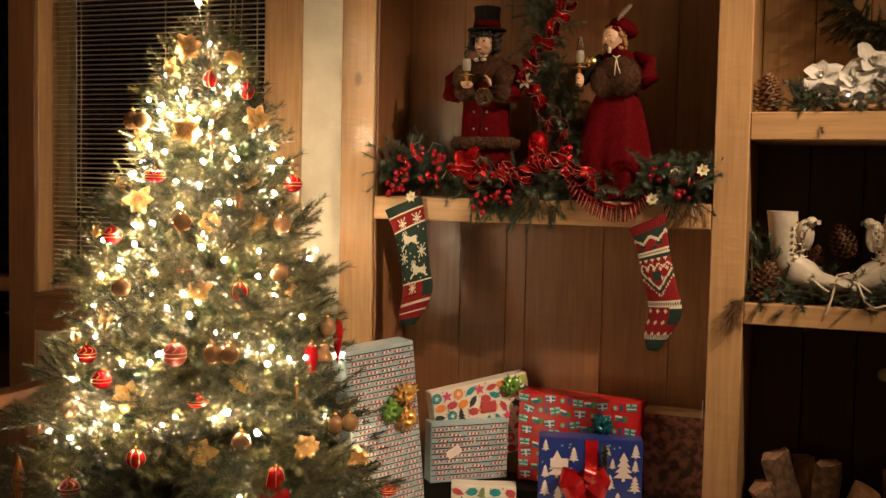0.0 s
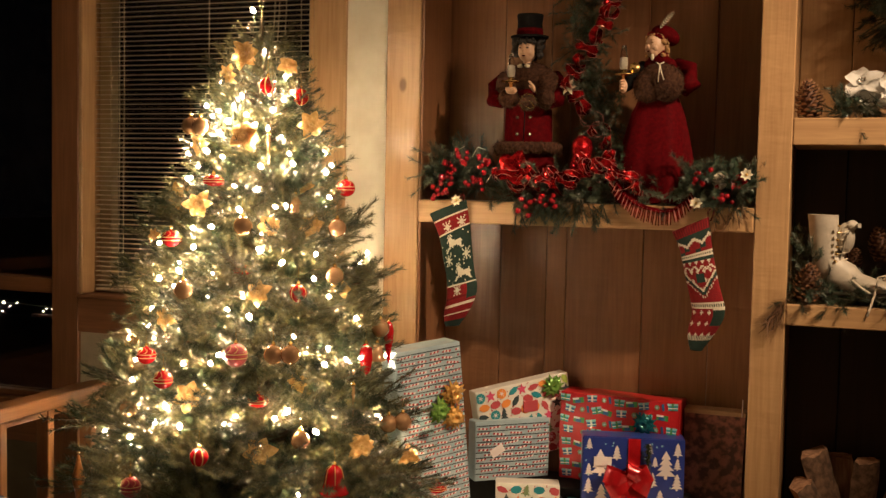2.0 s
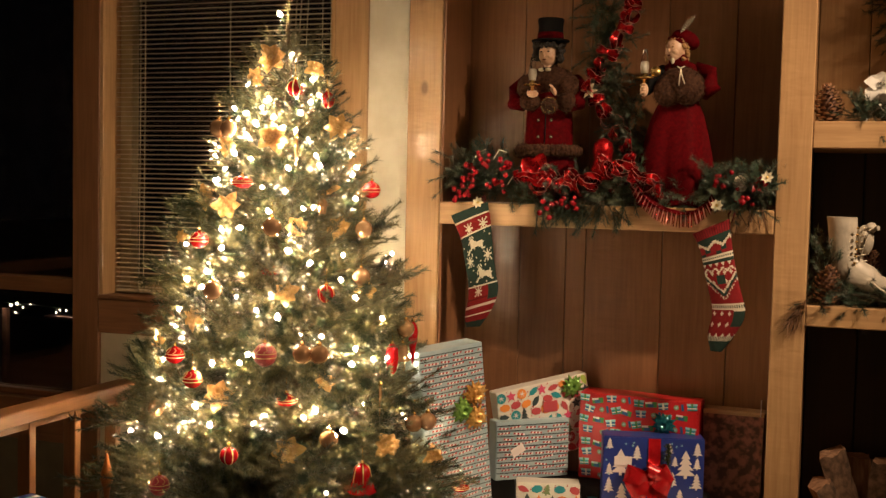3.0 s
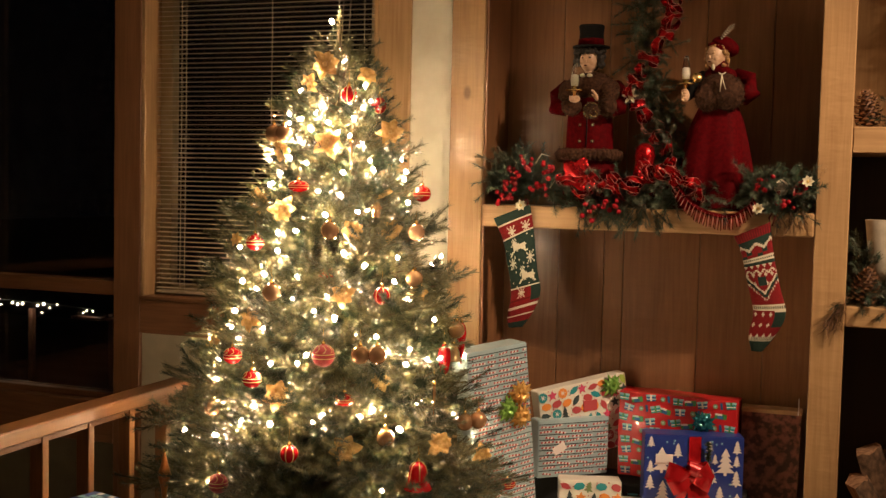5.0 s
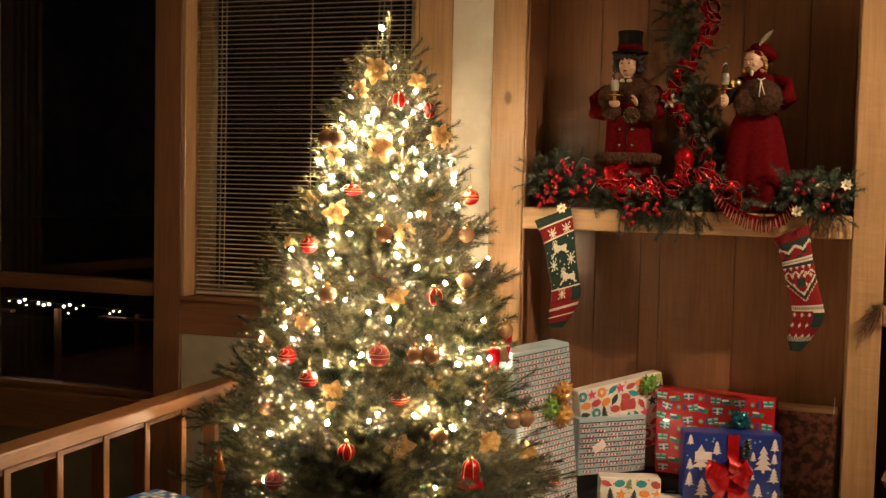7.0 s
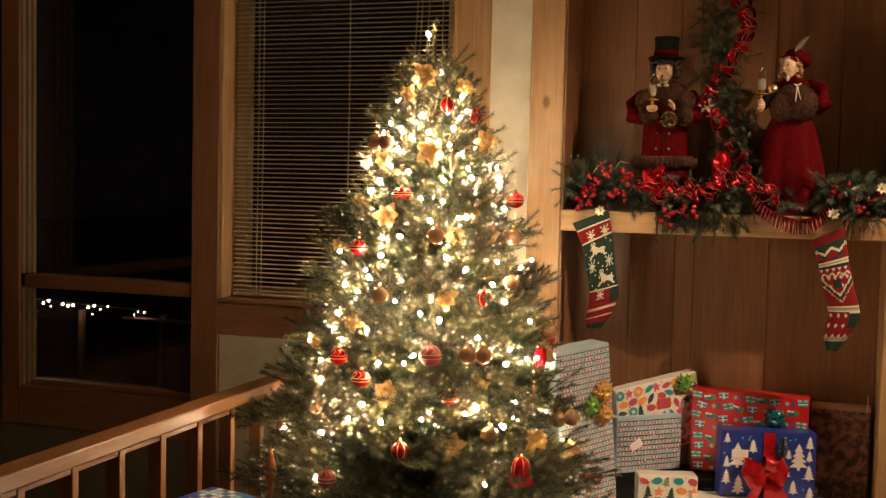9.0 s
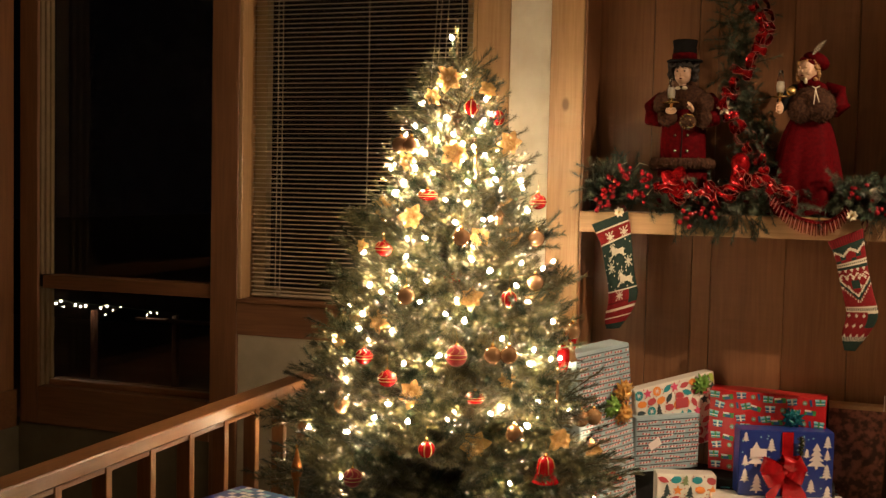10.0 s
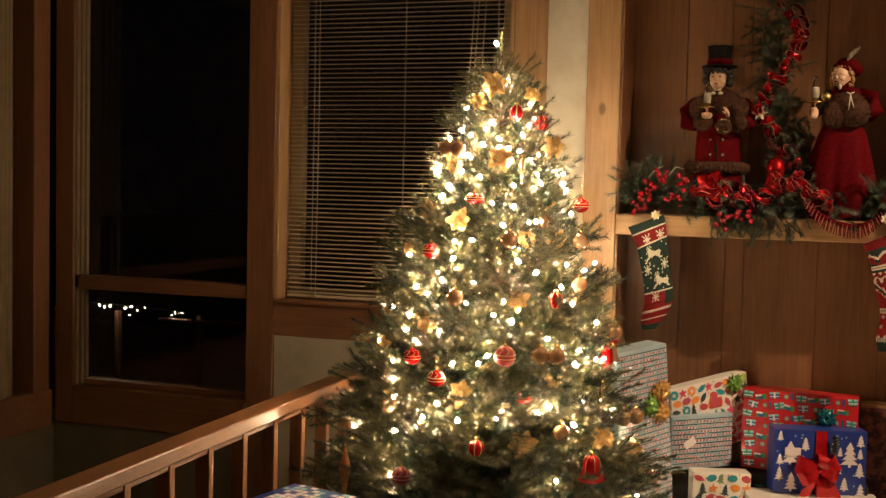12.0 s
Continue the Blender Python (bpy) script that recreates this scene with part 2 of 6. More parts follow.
board(-2.50, -1.54, WALL + 0.012, WALL + 0.15, -1.3, 1.0, TAN, "wall_panel")
board(-3.55, -2.62, WALL + 0.012, WALL + 0.15, -1.3, 0.56, TAN_SHADED, "wall_panel")
board(-1.54, -1.42, WALL, WALL + 0.16, -0.0, TOP, PINE, "casing")
board(-1.27, -1.152, WALL - 0.004, WALL + 0.30, 0.0, TOP, PINE)
board(-2.62, -2.50, WALL, WALL + 0.16, -1.2, TOP, TRIM, "post")
board(-2.50, -1.54, WALL - 0.002, WALL + 0.10, 1.0, 1.128, TRIM_X, "apron")
board(-2.50, -1.54, WALL - 0.01, WALL + 0.16, 1.128, 1.142, TRIM_X, "sill")
board(-2.50, -2.482, WALL + 0.001, WALL + 0.16, 1.142, 2.55, PINE, "jamb")
board(-1.558, -1.541, WALL + 0.004, WALL + 0.16, 1.142, 2.55, PINE, "jamb")
board(-2.50, -1.54, WALL, WALL + 0.16, 2.55, 2.62, TRIM_X, "head")
board(-3.533, -3.443, WALL, WALL + 0.017, 0.56, 2.62, TRIM, "casing")
board(-3.443, -2.62, WALL, WALL + 0.12, 0.56, 0.72, TRIM_X, "apron")
board(-3.425, -2.62, WALL + 0.01, WALL + 0.10, 1.135, 1.19, TRIM_X, "transom")
board(-3.443, -2.62, WALL, WALL + 0.12, 2.55, 2.62, TRIM_X, "head")
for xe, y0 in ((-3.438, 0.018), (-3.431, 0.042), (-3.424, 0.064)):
    board(-3.50, xe, WALL + y0, WALL + y0 + 0.022, 0.72, 1.134, VINYL_SHADED, "stile")
    board(-3.50, xe, WALL + y0, WALL + y0 + 0.022, 1.191, 2.55, VINYL_SHADED, "stile")
board(-3.424, -2.62, WALL + 0.05, WALL + 0.12, 0.72, 0.745, TRIM_X, "bottom_rail")

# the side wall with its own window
wall_w = structure("wall_west", "tan painted side wall under a window", "wall", TAN_SHADED,
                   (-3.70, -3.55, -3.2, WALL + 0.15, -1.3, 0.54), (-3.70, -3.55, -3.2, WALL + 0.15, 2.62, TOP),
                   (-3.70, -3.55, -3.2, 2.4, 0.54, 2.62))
board(-3.70, -3.545, 2.4, WALL, 0.54, 0.70, TRIM_X, "apron", wall_w)
board(-3.70, -3.545, 4.48, WALL - 0.02, 0.70, 2.62, TRIM, "post", wall_w)
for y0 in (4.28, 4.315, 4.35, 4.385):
    board(-3.67, -3.56 - (y0 - 4.28) * 0.3, y0, y0 + 0.024, 0.70, 2.62, VINYL_SHADED, "stile", wall_w)
board(-3.66, -3.57, 2.4, 4.28, 1.12, 1.175, TRIM_X, "transom", wall_w)

# glass and the night outside
for nm, b, lab in (("window_1", (-3.49, -2.62, WALL + 0.088, WALL + 0.094, 0.745, 2.55), "tall dark window with a wooden transom"),
                   ("window_2", (-2.482, -1.558, WALL + 0.135, WALL + 0.141, 1.142, 2.55), "window behind a lowered blind"),
                   ("window_3", (-3.63, -3.624, 2.4, 4.28, 0.70, 2.62), "side window onto the night")):
    g = structure(nm, lab, "window", GLASS, b)
    g.visible_shadow = False
w2 = bpy.data.objects["window_2"]
for b in ((-2.482, -2.43, WALL + 0.10, WALL + 0.15, 1.142, 2.55), (-1.61, -1.558, WALL + 0.10, WALL + 0.15, 1.142, 2.55),
          (-2.43, -1.61, WALL + 0.10, WALL + 0.15, 1.142, 1.18)):
    part("window_frame", Maker().box(*b, VINYL, 0.004), w2)
structure("ground", "dark ground outside the house at night", "ground", DARKNESS, (-60, 60, 5.4, 120, -1.9, -1.6))

# the hearth wall: alcove, post, mantel beam, shelves
board(-0.096, 0.0, WALL - 0.004, WALL + 0.42, 0.0, TOP, PINE, "post")
board(-1.152, -0.096, BACK + 0.02, BACK + 0.14, 0.0, TOP, TRIM, "backing")
EDGES = (-1.152, -0.945, -0.784, -0.716, -0.46, -0.245, -0.096)
for a, b in zip(EDGES, EDGES[1:]):
    board(a + 0.0007, b - 0.0007, BACK, BACK + 0.019, 0.0, TOP, CEDAR, "plank", bevel=0.0022)
board(-1.152, -1.142, WALL + 0.002, BACK, 0.0, TOP, CEDAR, "side_panel")
solo("mantel_shelf", Maker().box(-1.150, -0.098, WALL - 0.006, BACK - 0.002, 1.45, 1.523, PINE_X, 0.004),
     "thick pine mantel beam with knots across the alcove", "shelf")
shelf_back = 4.95
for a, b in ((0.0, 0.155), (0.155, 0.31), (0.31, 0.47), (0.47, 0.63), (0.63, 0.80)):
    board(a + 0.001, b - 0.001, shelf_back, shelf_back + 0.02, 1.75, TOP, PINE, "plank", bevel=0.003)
    # below the upper shelf the shade is painted into the planks
    board(a + 0.001, b - 0.001, shelf_back, shelf_back + 0.02, 0.0, 1.75, PINE_SHADED, "plank", bevel=0.003)
board(0.80, 0.90, WALL - 0.004, WALL + 0.42, 0.0, TOP, PINE, "post")
board(0.90, 4.2, WALL, WALL + 0.1, 0.0, TOP, PINE, "board")
for z0, z1 in ((1.707, 1.785), (1.186, 1.247)):
    solo("wall_shelf", Maker().box(0.001, 0.799, WALL - 0.002, shelf_back - 0.001, z0, z1, PINE_X, 0.003),
         "thick pine shelf board built between the posts", "shelf", group="built-in shelves")
solo("wall_shelf", Maker().box(0.001, 0.799, WALL, shelf_back - 0.001, 0.36, 0.42, PINE_X, 0.003),
     "low pine shelf carrying the firewood", "shelf", group="built-in shelves")

# ---- blind ----
blind = thing("window_blind", "lowered bronze venetian blind with thin slats", "blind", Matrix.Translation((-2.02, WALL + 0.075, 1.15)))
slat = Maker().add([(x, y, z) for x in (-0.452, 0.452) for y, z in ((-0.0125, -0.0016), (-0.005, 0.0009), (0.005, 0.0009), (0.0125, -0.0016))],
                   [(0, 4, 5, 1), (1, 5, 6, 2), (2, 6, 7, 3)], SLAT).mesh("slat")
for i in range(77):
    part("slat", slat, blind, m=Matrix.Translation((0, 0, 0.022 + 0.0177 * i)) @ Matrix.Rotation(radians(5 + random.uniform(-1.5, 1.5)), 4, "X"))
part("bottom_rail", Maker().box(-0.452, 0.452, -0.012, 0.012, 0.0, 0.012, SLAT, 0.003), blind)
for x in (-0.345, -0.325, 0.035, 0.40):
    part("ladder_cord", Maker().tube([(x, -0.0145, 0.0), (x + 0.003, -0.0145, 0.7), (x, -0.0145, 1.39)], 0.0014, CORD, 5), blind)
for x in (0.30, 0.318, 0.345):
    part("pull_cord", Maker().tube([(x + 0.02, -0.02, 1.39), (x, -0.022, 0.95), (x - 0.03 + 0.4 * (x - 0.30), -0.02, 0.62)], 0.0013, CORD, 5), blind)

# ---- railing ----
rail = thing("railing", "varnished fir railing with square balusters", "railing", Matrix.Translation((-2.045, 0, 0)))
part("handrail", Maker().box(-0.040, 0.040, -2.6, 4.592, 0.888, 0.928, RAIL_WOOD, 0.004), rail)
part("under_rail", Maker().box(-0.018, 0.018, -2.6, 4.592, 0.866, 0.887, RAIL_WOOD, 0.002), rail)
part("bottom_rail", Maker().box(-0.018, 0.018, -2.6, 4.592, 0.08, 0.12, RAIL_WOOD, 0.002), rail)
bal = Maker().box(-0.022, 0.022, -0.013, 0.013, 0.0, 0.887, RAIL_UP, 0.002).mesh("baluster")
for i in range(37):
    part("baluster", bal, rail, m=Matrix.Translation((0, 4.469 - 0.1918 * i, 0)))

# ---- the tree ----
TX, TY, FLAT = -1.46, 4.11, 0.84
PROFILE = ((0.30, 0.62), (0.60, 0.58), (0.87, 0.52), (1.2, 0.41), (1.5, 0.305), (1.8, 0.175), (1.90, 0.115), (1.97, 0.065), (2.02, 0.03), (2.1, 0.02))


def spread(z):
    return float(np.interp(z, [p[0] for p in PROFILE], [p[1] for p in PROFILE]))


def on_tree(az, z, k=0.92):
    r, a = max(0.032, k * spread(z)), radians(az)
    return Vector((TX + r * math.cos(a), TY + FLAT * r * math.sin(a), z))


NEEDLE = material("fir needles", (0.165, 0.142, 0.066), 0.36, colour2=(0.030, 0.042, 0.018), scale=60, spec=0.45)
NEEDLE_DARK = material("dark fir needles", (0.032, 0.050, 0.024), 0.3, colour2=(0.012, 0.022, 0.011), scale=60, spec=0.4)
BARK = material("twig bark", (0.10, 0.065, 0.035), 0.8, colour2=(0.06, 0.04, 0.022), scale=60)


def sprig(rng, maker, start, way, length, mats, per_m=1500, needle=0.0235, thick=0.00105, bare=0.0, spread_deg=66):
    """A twig with needles all round it."""
    way = Vector(way).normalized()
    side = way.cross(Vector((0.21, 0.13, 0.97)))
    side = side.normalized() if side.length > 0.1 else Vector((1, 0, 0))
    up = way.cross(side)
    n = int(length * per_m)
    s, w, si, u = (np.array(v) for v in (start, way, side, up))
    d = rng.uniform(bare, 1.0, n) * length
    a = rng.uniform(0, 2 * np.pi, n)
    tilt = np.radians(spread_deg + rng.normal(0, 10, n)) * (1 - 0.35 * d / length)
    rad = np.cos(a)[:, None] * si + np.sin(a)[:, None] * u
    tang = -np.sin(a)[:, None] * si + np.cos(a)[:, None] * u
    root = s + d[:, None] * w
    ln = needle * rng.uniform(0.7, 1.15, n)
    tip = root + ln[:, None] * (np.cos(tilt)[:, None] * w + np.sin(tilt)[:, None] * rad)
    tip[:, 2] += rng.normal(0, 0.002, n)
    v = np.stack([root - thick * tang, root + thick * tang, tip], 1).reshape(-1, 3)
    mat = mats[int(rng.integers(len(mats)))]
    maker.add(v.tolist(), [(3 * i, 3 * i + 1, 3 * i + 2) for i in range(n)], mat, False)
    maker.tube([start, tuple(Vector(start) + length * way)], [0.0018, 0.0009], BARK, 4)


def branch_mesh(seed, length):
    """One bough that reaches along +x, with paired side twigs."""
    rng = np.random.default_rng(seed)
    mk = Maker()
    mats = (NEEDLE, NEEDLE, NEEDLE_DARK)
    sag = lambda x: 0.10 * x - 0.16 * x * x
    pts = [(x, 0.0, sag(x)) for x in np.linspace(0, length * 0.8, 6)]
    mk.tube(pts, [0.006 - 0.004 * i / 5 for i in range(6)], BARK, 5)
    tip = Vector(pts[-1])
    sprig(rng, mk, tuple(tip), (1, rng.normal(0, 0.1), 0.18), max(0.06, 0.22 * length), mats)
    x = 0.28 * length if length > 0.2 else 0.05
    k = 0
    while x < 0.82 * length:
        for s in (-1, 1):
            ln = min(0.17, max(0.06, 0.42 * length)) * (1.1 - 0.5 * x / length) * rng.uniform(0.8, 1.2)
            a = radians(rng.uniform(32, 58))
            up = rng.uniform(-0.18, 0.42)
            sprig(rng, mk, (x, 0, sag(x)), (math.cos(a), s * math.sin(a), up), ln, mats)
        if k % 2 == 0:
            sprig(rng, mk, (x, 0, sag(x)), (0.7, rng.uniform(-0.25, 0.25), rng.uniform(0.35, 0.75)), 0.08 * rng.uniform(0.7, 1.2), mats)
        x += 0.034 * rng.uniform(0.8, 1.2)
        k += 1
    return mk.mesh("branch")


tree = thing("christmas_tree", "decorated artificial fir tree with dense green branches", "christmas tree", Matrix.Translation((TX, TY, 0)))
part("trunk", Maker().tube([(0, 0, 0.0), (0, 0, 1.0), (0.004, 0, 2.04)], [0.024, 0.018, 0.006], BARK, 8), tree)
stand = Maker().lathe([(0.03, 0.03), (0.035, 0.14), (0.03, 0.15)], NEEDLE_DARK, 12)
for a in range(4):
    stand.box(0.02, 0.30, -0.014, 0.014, 0.0, 0.03, NEEDLE_DARK, 0.004, Matrix.Rotation(a * math.pi / 2 + 0.4, 4, "Z"))
part("tree_stand", stand, tree)
LENGTHS = (0.10, 0.17, 0.26, 0.36, 0.47, 0.58)
BOUGHS = {L: [branch_mesh(100 * i + j, L) for j in range(3)] for i, L in enumerate(LENGTHS)}
rng = np.random.default_rng(7)
z = 0.30
turn = 0.0
while z < 1.99:
    r = spread(z)
    count = max(4, int(4 + 24 * r))
    for i in range(count):
        a = turn + 2 * math.pi * (i + rng.uniform(-0.25, 0.25)) / count
        want = r * rng.uniform(0.84, 1.10)
        want *= math.sqrt(math.cos(a) ** 2 + (FLAT * math.sin(a)) ** 2)
        if TY + want * math.sin(a) > WALL - 0.03:
            want = (WALL - 0.03 - TY) / math.sin(a)
        L = min(LENGTHS, key=lambda q: abs(q - want))
        lift = rng.uniform(-2, 12) + 12 * (z - 0.3)
        m = (Matrix.Translation((0, 0, z - 0.10 * r + rng.uniform(-0.02, 0.02))) @ Matrix.Rotation(a, 4, "Z")
             @ Matrix.Rotation(-radians(lift), 4, "Y") @ Matrix.Rotation(rng.uniform(-0.4, 0.4), 4, "X") @ Matrix.Scale(want / L, 4))
        part("branch", BOUGHS[L][int(rng.integers(3))], tree, m=m)
    turn += 0.7
    z += 0.052 if z < 1.6 else 0.04
for a in (-168, -160, -153, 176, -20, -10, 0, -28):
    zz = rng.uniform(0.62, 0.84)
    want = 0.60 * rng.uniform(0.92, 1.06)
    part("branch", BOUGHS[0.58][int(rng.integers(3))], tree, m=Matrix.Translation((0, 0, zz)) @ Matrix.Rotation(radians(a), 4, "Z")
         @ Matrix.Rotation(radians(-4), 4, "Y") @ Matrix.Scale(want / 0.58, 4))
top = Maker()
sprig(np.random.default_rng(3), top, (0, 0, 1.90), (0.02, 0, 1), 0.20, (NEEDLE,), per_m=1800, needle=0.026)
part("leader", top, tree)

# ---- fairy lights ----
BULB = material("warm bulb", (1.0, 0.72, 0.44), 0.3, emit=BULB_STRENGTH)
WIRE = material("green wire", (0.03, 0.06, 0.03), 0.5)
# each bulb: centimetres from the trunk along x and y, and its height
BULBS_TOP = (
    (-0.7, -2.2, 205.7), (3.4, -2.4, 194.0), (-1.5, -8.5, 190.6), (11.6, -5.2, 186.5), (12.0, -1.8, 182.4), (8.4, -8.5, 181.7), (1.1, -11.2, 180.5),
    (11.0, -5.4, 180.1), (-0.4, -12.6, 178.3), (-7.2, -15.9, 177.6), (10.8, -10.6, 176.7), (-5.1, -12.8, 176.6), (4.2, -13.5, 175.3), (-0.5, -15.3, 173.4),
    (7.1, -13.8, 172.3), (10.0, -11.9, 171.7), (-7.3, -9.1, 170.4), (13.5, -10.9, 169.5), (7.6, -16.0, 167.7), (21.0, 1.5, 165.5), (-7.0, -15.8, 165.1),
    (15.3, -9.2, 164.8), (-17.0, -9.5, 164.6), (-0.3, -18.3, 163.6), (16.5, -9.3, 162.1), (9.5, -14.6, 161.1), (-12.4, -11.0, 160.8), (22.8, -1.4, 159.8))
BULBS_MIDDLE = (
    (-13.7, -13.5, 157.6), (4.1, -19.3, 155.7), (10.7, -18.4, 155.1), (25.3, -4.2, 153.0), (16.0, -12.1, 150.3), (14.8, -15.7, 150.1), (9.2, -25.0, 149.3),
    (-1.0, -22.5, 144.5), (-6.2, -23.4, 143.9), (13.7, -21.6, 142.6), (-7.1, -22.1, 138.6), (13.0, -20.5, 138.6), (26.4, -14.2, 137.6), (30.4, 10.8, 136.9),
    (17.4, -16.7, 135.1), (-12.3, -21.0, 134.0), (-9.2, -25.7, 132.2), (0.2, -23.3, 131.8), (24.2, -10.6, 130.5), (9.7, -23.9, 126.9), (-17.1, -15.8, 126.8),
    (-3.1, -20.2, 125.1), (26.6, -5.3, 125.1), (8.0, -28.6, 122.9), (12.8, -25.8, 120.9), (-21.0, -21.3, 120.6), (34.1, -4.0, 119.6), (-10.2, -24.0, 116.5))
BULBS_LOW = (
    (-21.7, -21.9, 116.0), (21.8, -17.4, 115.4), (14.6, -16.0, 115.2), (-18.0, -24.5, 113.3), (26.6, -18.7, 112.6), (31.1, -15.4, 112.3), (7.0, -31.2, 111.2),
    (36.2, -15.0, 109.9), (37.2, -7.7, 109.2), (4.2, -30.8, 108.6), (-3.3, -32.3, 108.2), (30.1, -15.3, 108.0), (-26.0, -21.8, 106.0), (24.7, -26.2, 96.6),
    (-7.0, -34.2, 96.5), (31.3, -8.2, 95.9), (-24.1, -24.4, 95.7), (12.2, -31.0, 95.2), (21.8, -27.3, 94.7), (11.5, -35.6, 94.1), (1.3, -40.5, 93.4),
    (33.4, -16.8, 92.7), (-12.4, -31.6, 91.4), (31.7, -22.9, 91.3), (38.6, 1.7, 91.3), (-14.2, -30.8, 88.3), (-21.7, -29.8, 86.1), (27.1, -23.8, 74.2))
lights = thing("fairy_lights", "string of lit warm white mini bulbs wound through the tree", "string lights", Matrix.Translation((TX, TY, 0)))
bulb_mesh = Maker().lathe([(0.0030, -0.004), (0.0042, -0.001), (0.0045, 0.002), (0.0036, 0.0055), (0.0018, 0.0075), (0.0003, 0.008)], BULB, 8).mesh("bulb")
socket_mesh = Maker().lathe([(0.003, -0.018), (0.0038, -0.006), (0.003, -0.004)], WIRE, 6).mesh("socket")
spots = [Vector((TX + x / 100 + 0.005, TY + y / 100 - 0.016, zz / 100)) for x, y, zz in BULBS_TOP + BULBS_MIDDLE + BULBS_LOW]
rng = np.random.default_rng(11)
for i in range(30):
    zz = 0.5 + 1.4 * i / 30
    spots.append(on_tree((25, 215, 60, 170, 120, 235)[i % 6] + rng.uniform(-10, 10), zz, 0.86))
for i in range(8):
    zz = 0.36 + 0.34 * rng.random()
    spots.append(on_tree(rng.uniform(-75, 20), zz, 0.88))
spots.sort(key=lambda p: p.z)
for p in spots:
    b = part("bulb", bulb_mesh, lights, m=Matrix.Translation(p - Vector((TX, TY, 0))) @ Matrix.Rotation(rng.uniform(0.2, 1.5), 4, "X")
             @ Matrix.Rotation(rng.uniform(-0.9, 0.9), 4, "Y") @ Matrix.Scale(rng.uniform(0.85, 1.35), 4))
    part("socket", socket_mesh, b)
wire = Maker()
for a, b in zip(spots, spots[1:]):
    if (a - b).length < 0.22:
        mid = (a + b) / 2
        inward = Vector((TX - mid.x, TY - mid.y, 0)) * 0.4
        wire.tube([tuple(q - Vector((TX, TY, 0.012))) for q in (a, mid + inward - Vector((0, 0, 0.02)), b)], 0.0014, WIRE, 4)
part("wire", wire, lights, kind="stuff")

# ---- ornaments ----
RED_GLASS = material("red glass ornament", (0.44, 0.008, 0.014), 0.1, colour2=(0.32, 0.006, 0.01), scale=50, coat=0.5)
DARK_RED = material("deep red glitter", (0.26, 0.008, 0.02), 0.3, colour2=(0.42, 0.05, 0.05), scale=260, coat=0.4, bump=0.4)
GOLD_GLASS = material("amber mirrored glass", (0.76, 0.48, 0.28), 0.07, metal=0.7, colour2=(0.60, 0.36, 0.19), scale=30)
GOLD_CLOTH = material("gold lame cloth", (0.74, 0.49, 0.22), 0.32, metal=0.55, colour2=(0.40, 0.21, 0.06), scale=95, bump=0.9, thin=0.16)
GOLD_PAINT = material("gold glitter", (0.85, 0.62, 0.26), 0.35, metal=0.6, colour2=(0.6, 0.4, 0.14), scale=400, bump=0.5)
BRASS = material("brass cap", (0.80, 0.56, 0.22), 0.25, metal=1.0)
COPPER = material("copper glitter", (0.62, 0.24, 0.07), 0.35, metal=0.6, colour2=(0.42, 0.15, 0.04), scale=300, bump=0.4)

STRIPED = ((-1.329, 4.119, 1.812), (-1.386, 4.032, 1.836), (-1.224, 3.919, 1.275), (-1.400, 3.723, 0.860))
BANDED = ((-1.204, 4.163, 1.556), (-1.538, 3.764, 1.042), (-1.610, 3.900, 1.408), (-1.639, 3.832, 1.090))
RED_FLAT = ((-1.401, 3.935, 1.328), (-1.296, 3.838, 0.994), (-1.475, 3.900, 1.570), (-0.970, 4.329, 0.673))
GOLD_BALLS = ((-1.350, 3.844, 1.452), (-1.242, 3.820, 1.123), (-1.196, 3.828, 1.125), (-1.184, 3.866, 0.894), (-1.042, 4.122, 0.900), (-1.006, 4.138, 0.906),
              (-1.495, 3.789, 1.280), (-1.582, 3.950, 1.720), (-1.545, 3.943, 1.718), (-1.183, 4.065, 1.446), (-1.081, 4.143, 1.164),
              (-1.177, 4.043, 1.315), (-1.722, 3.866, 0.930))
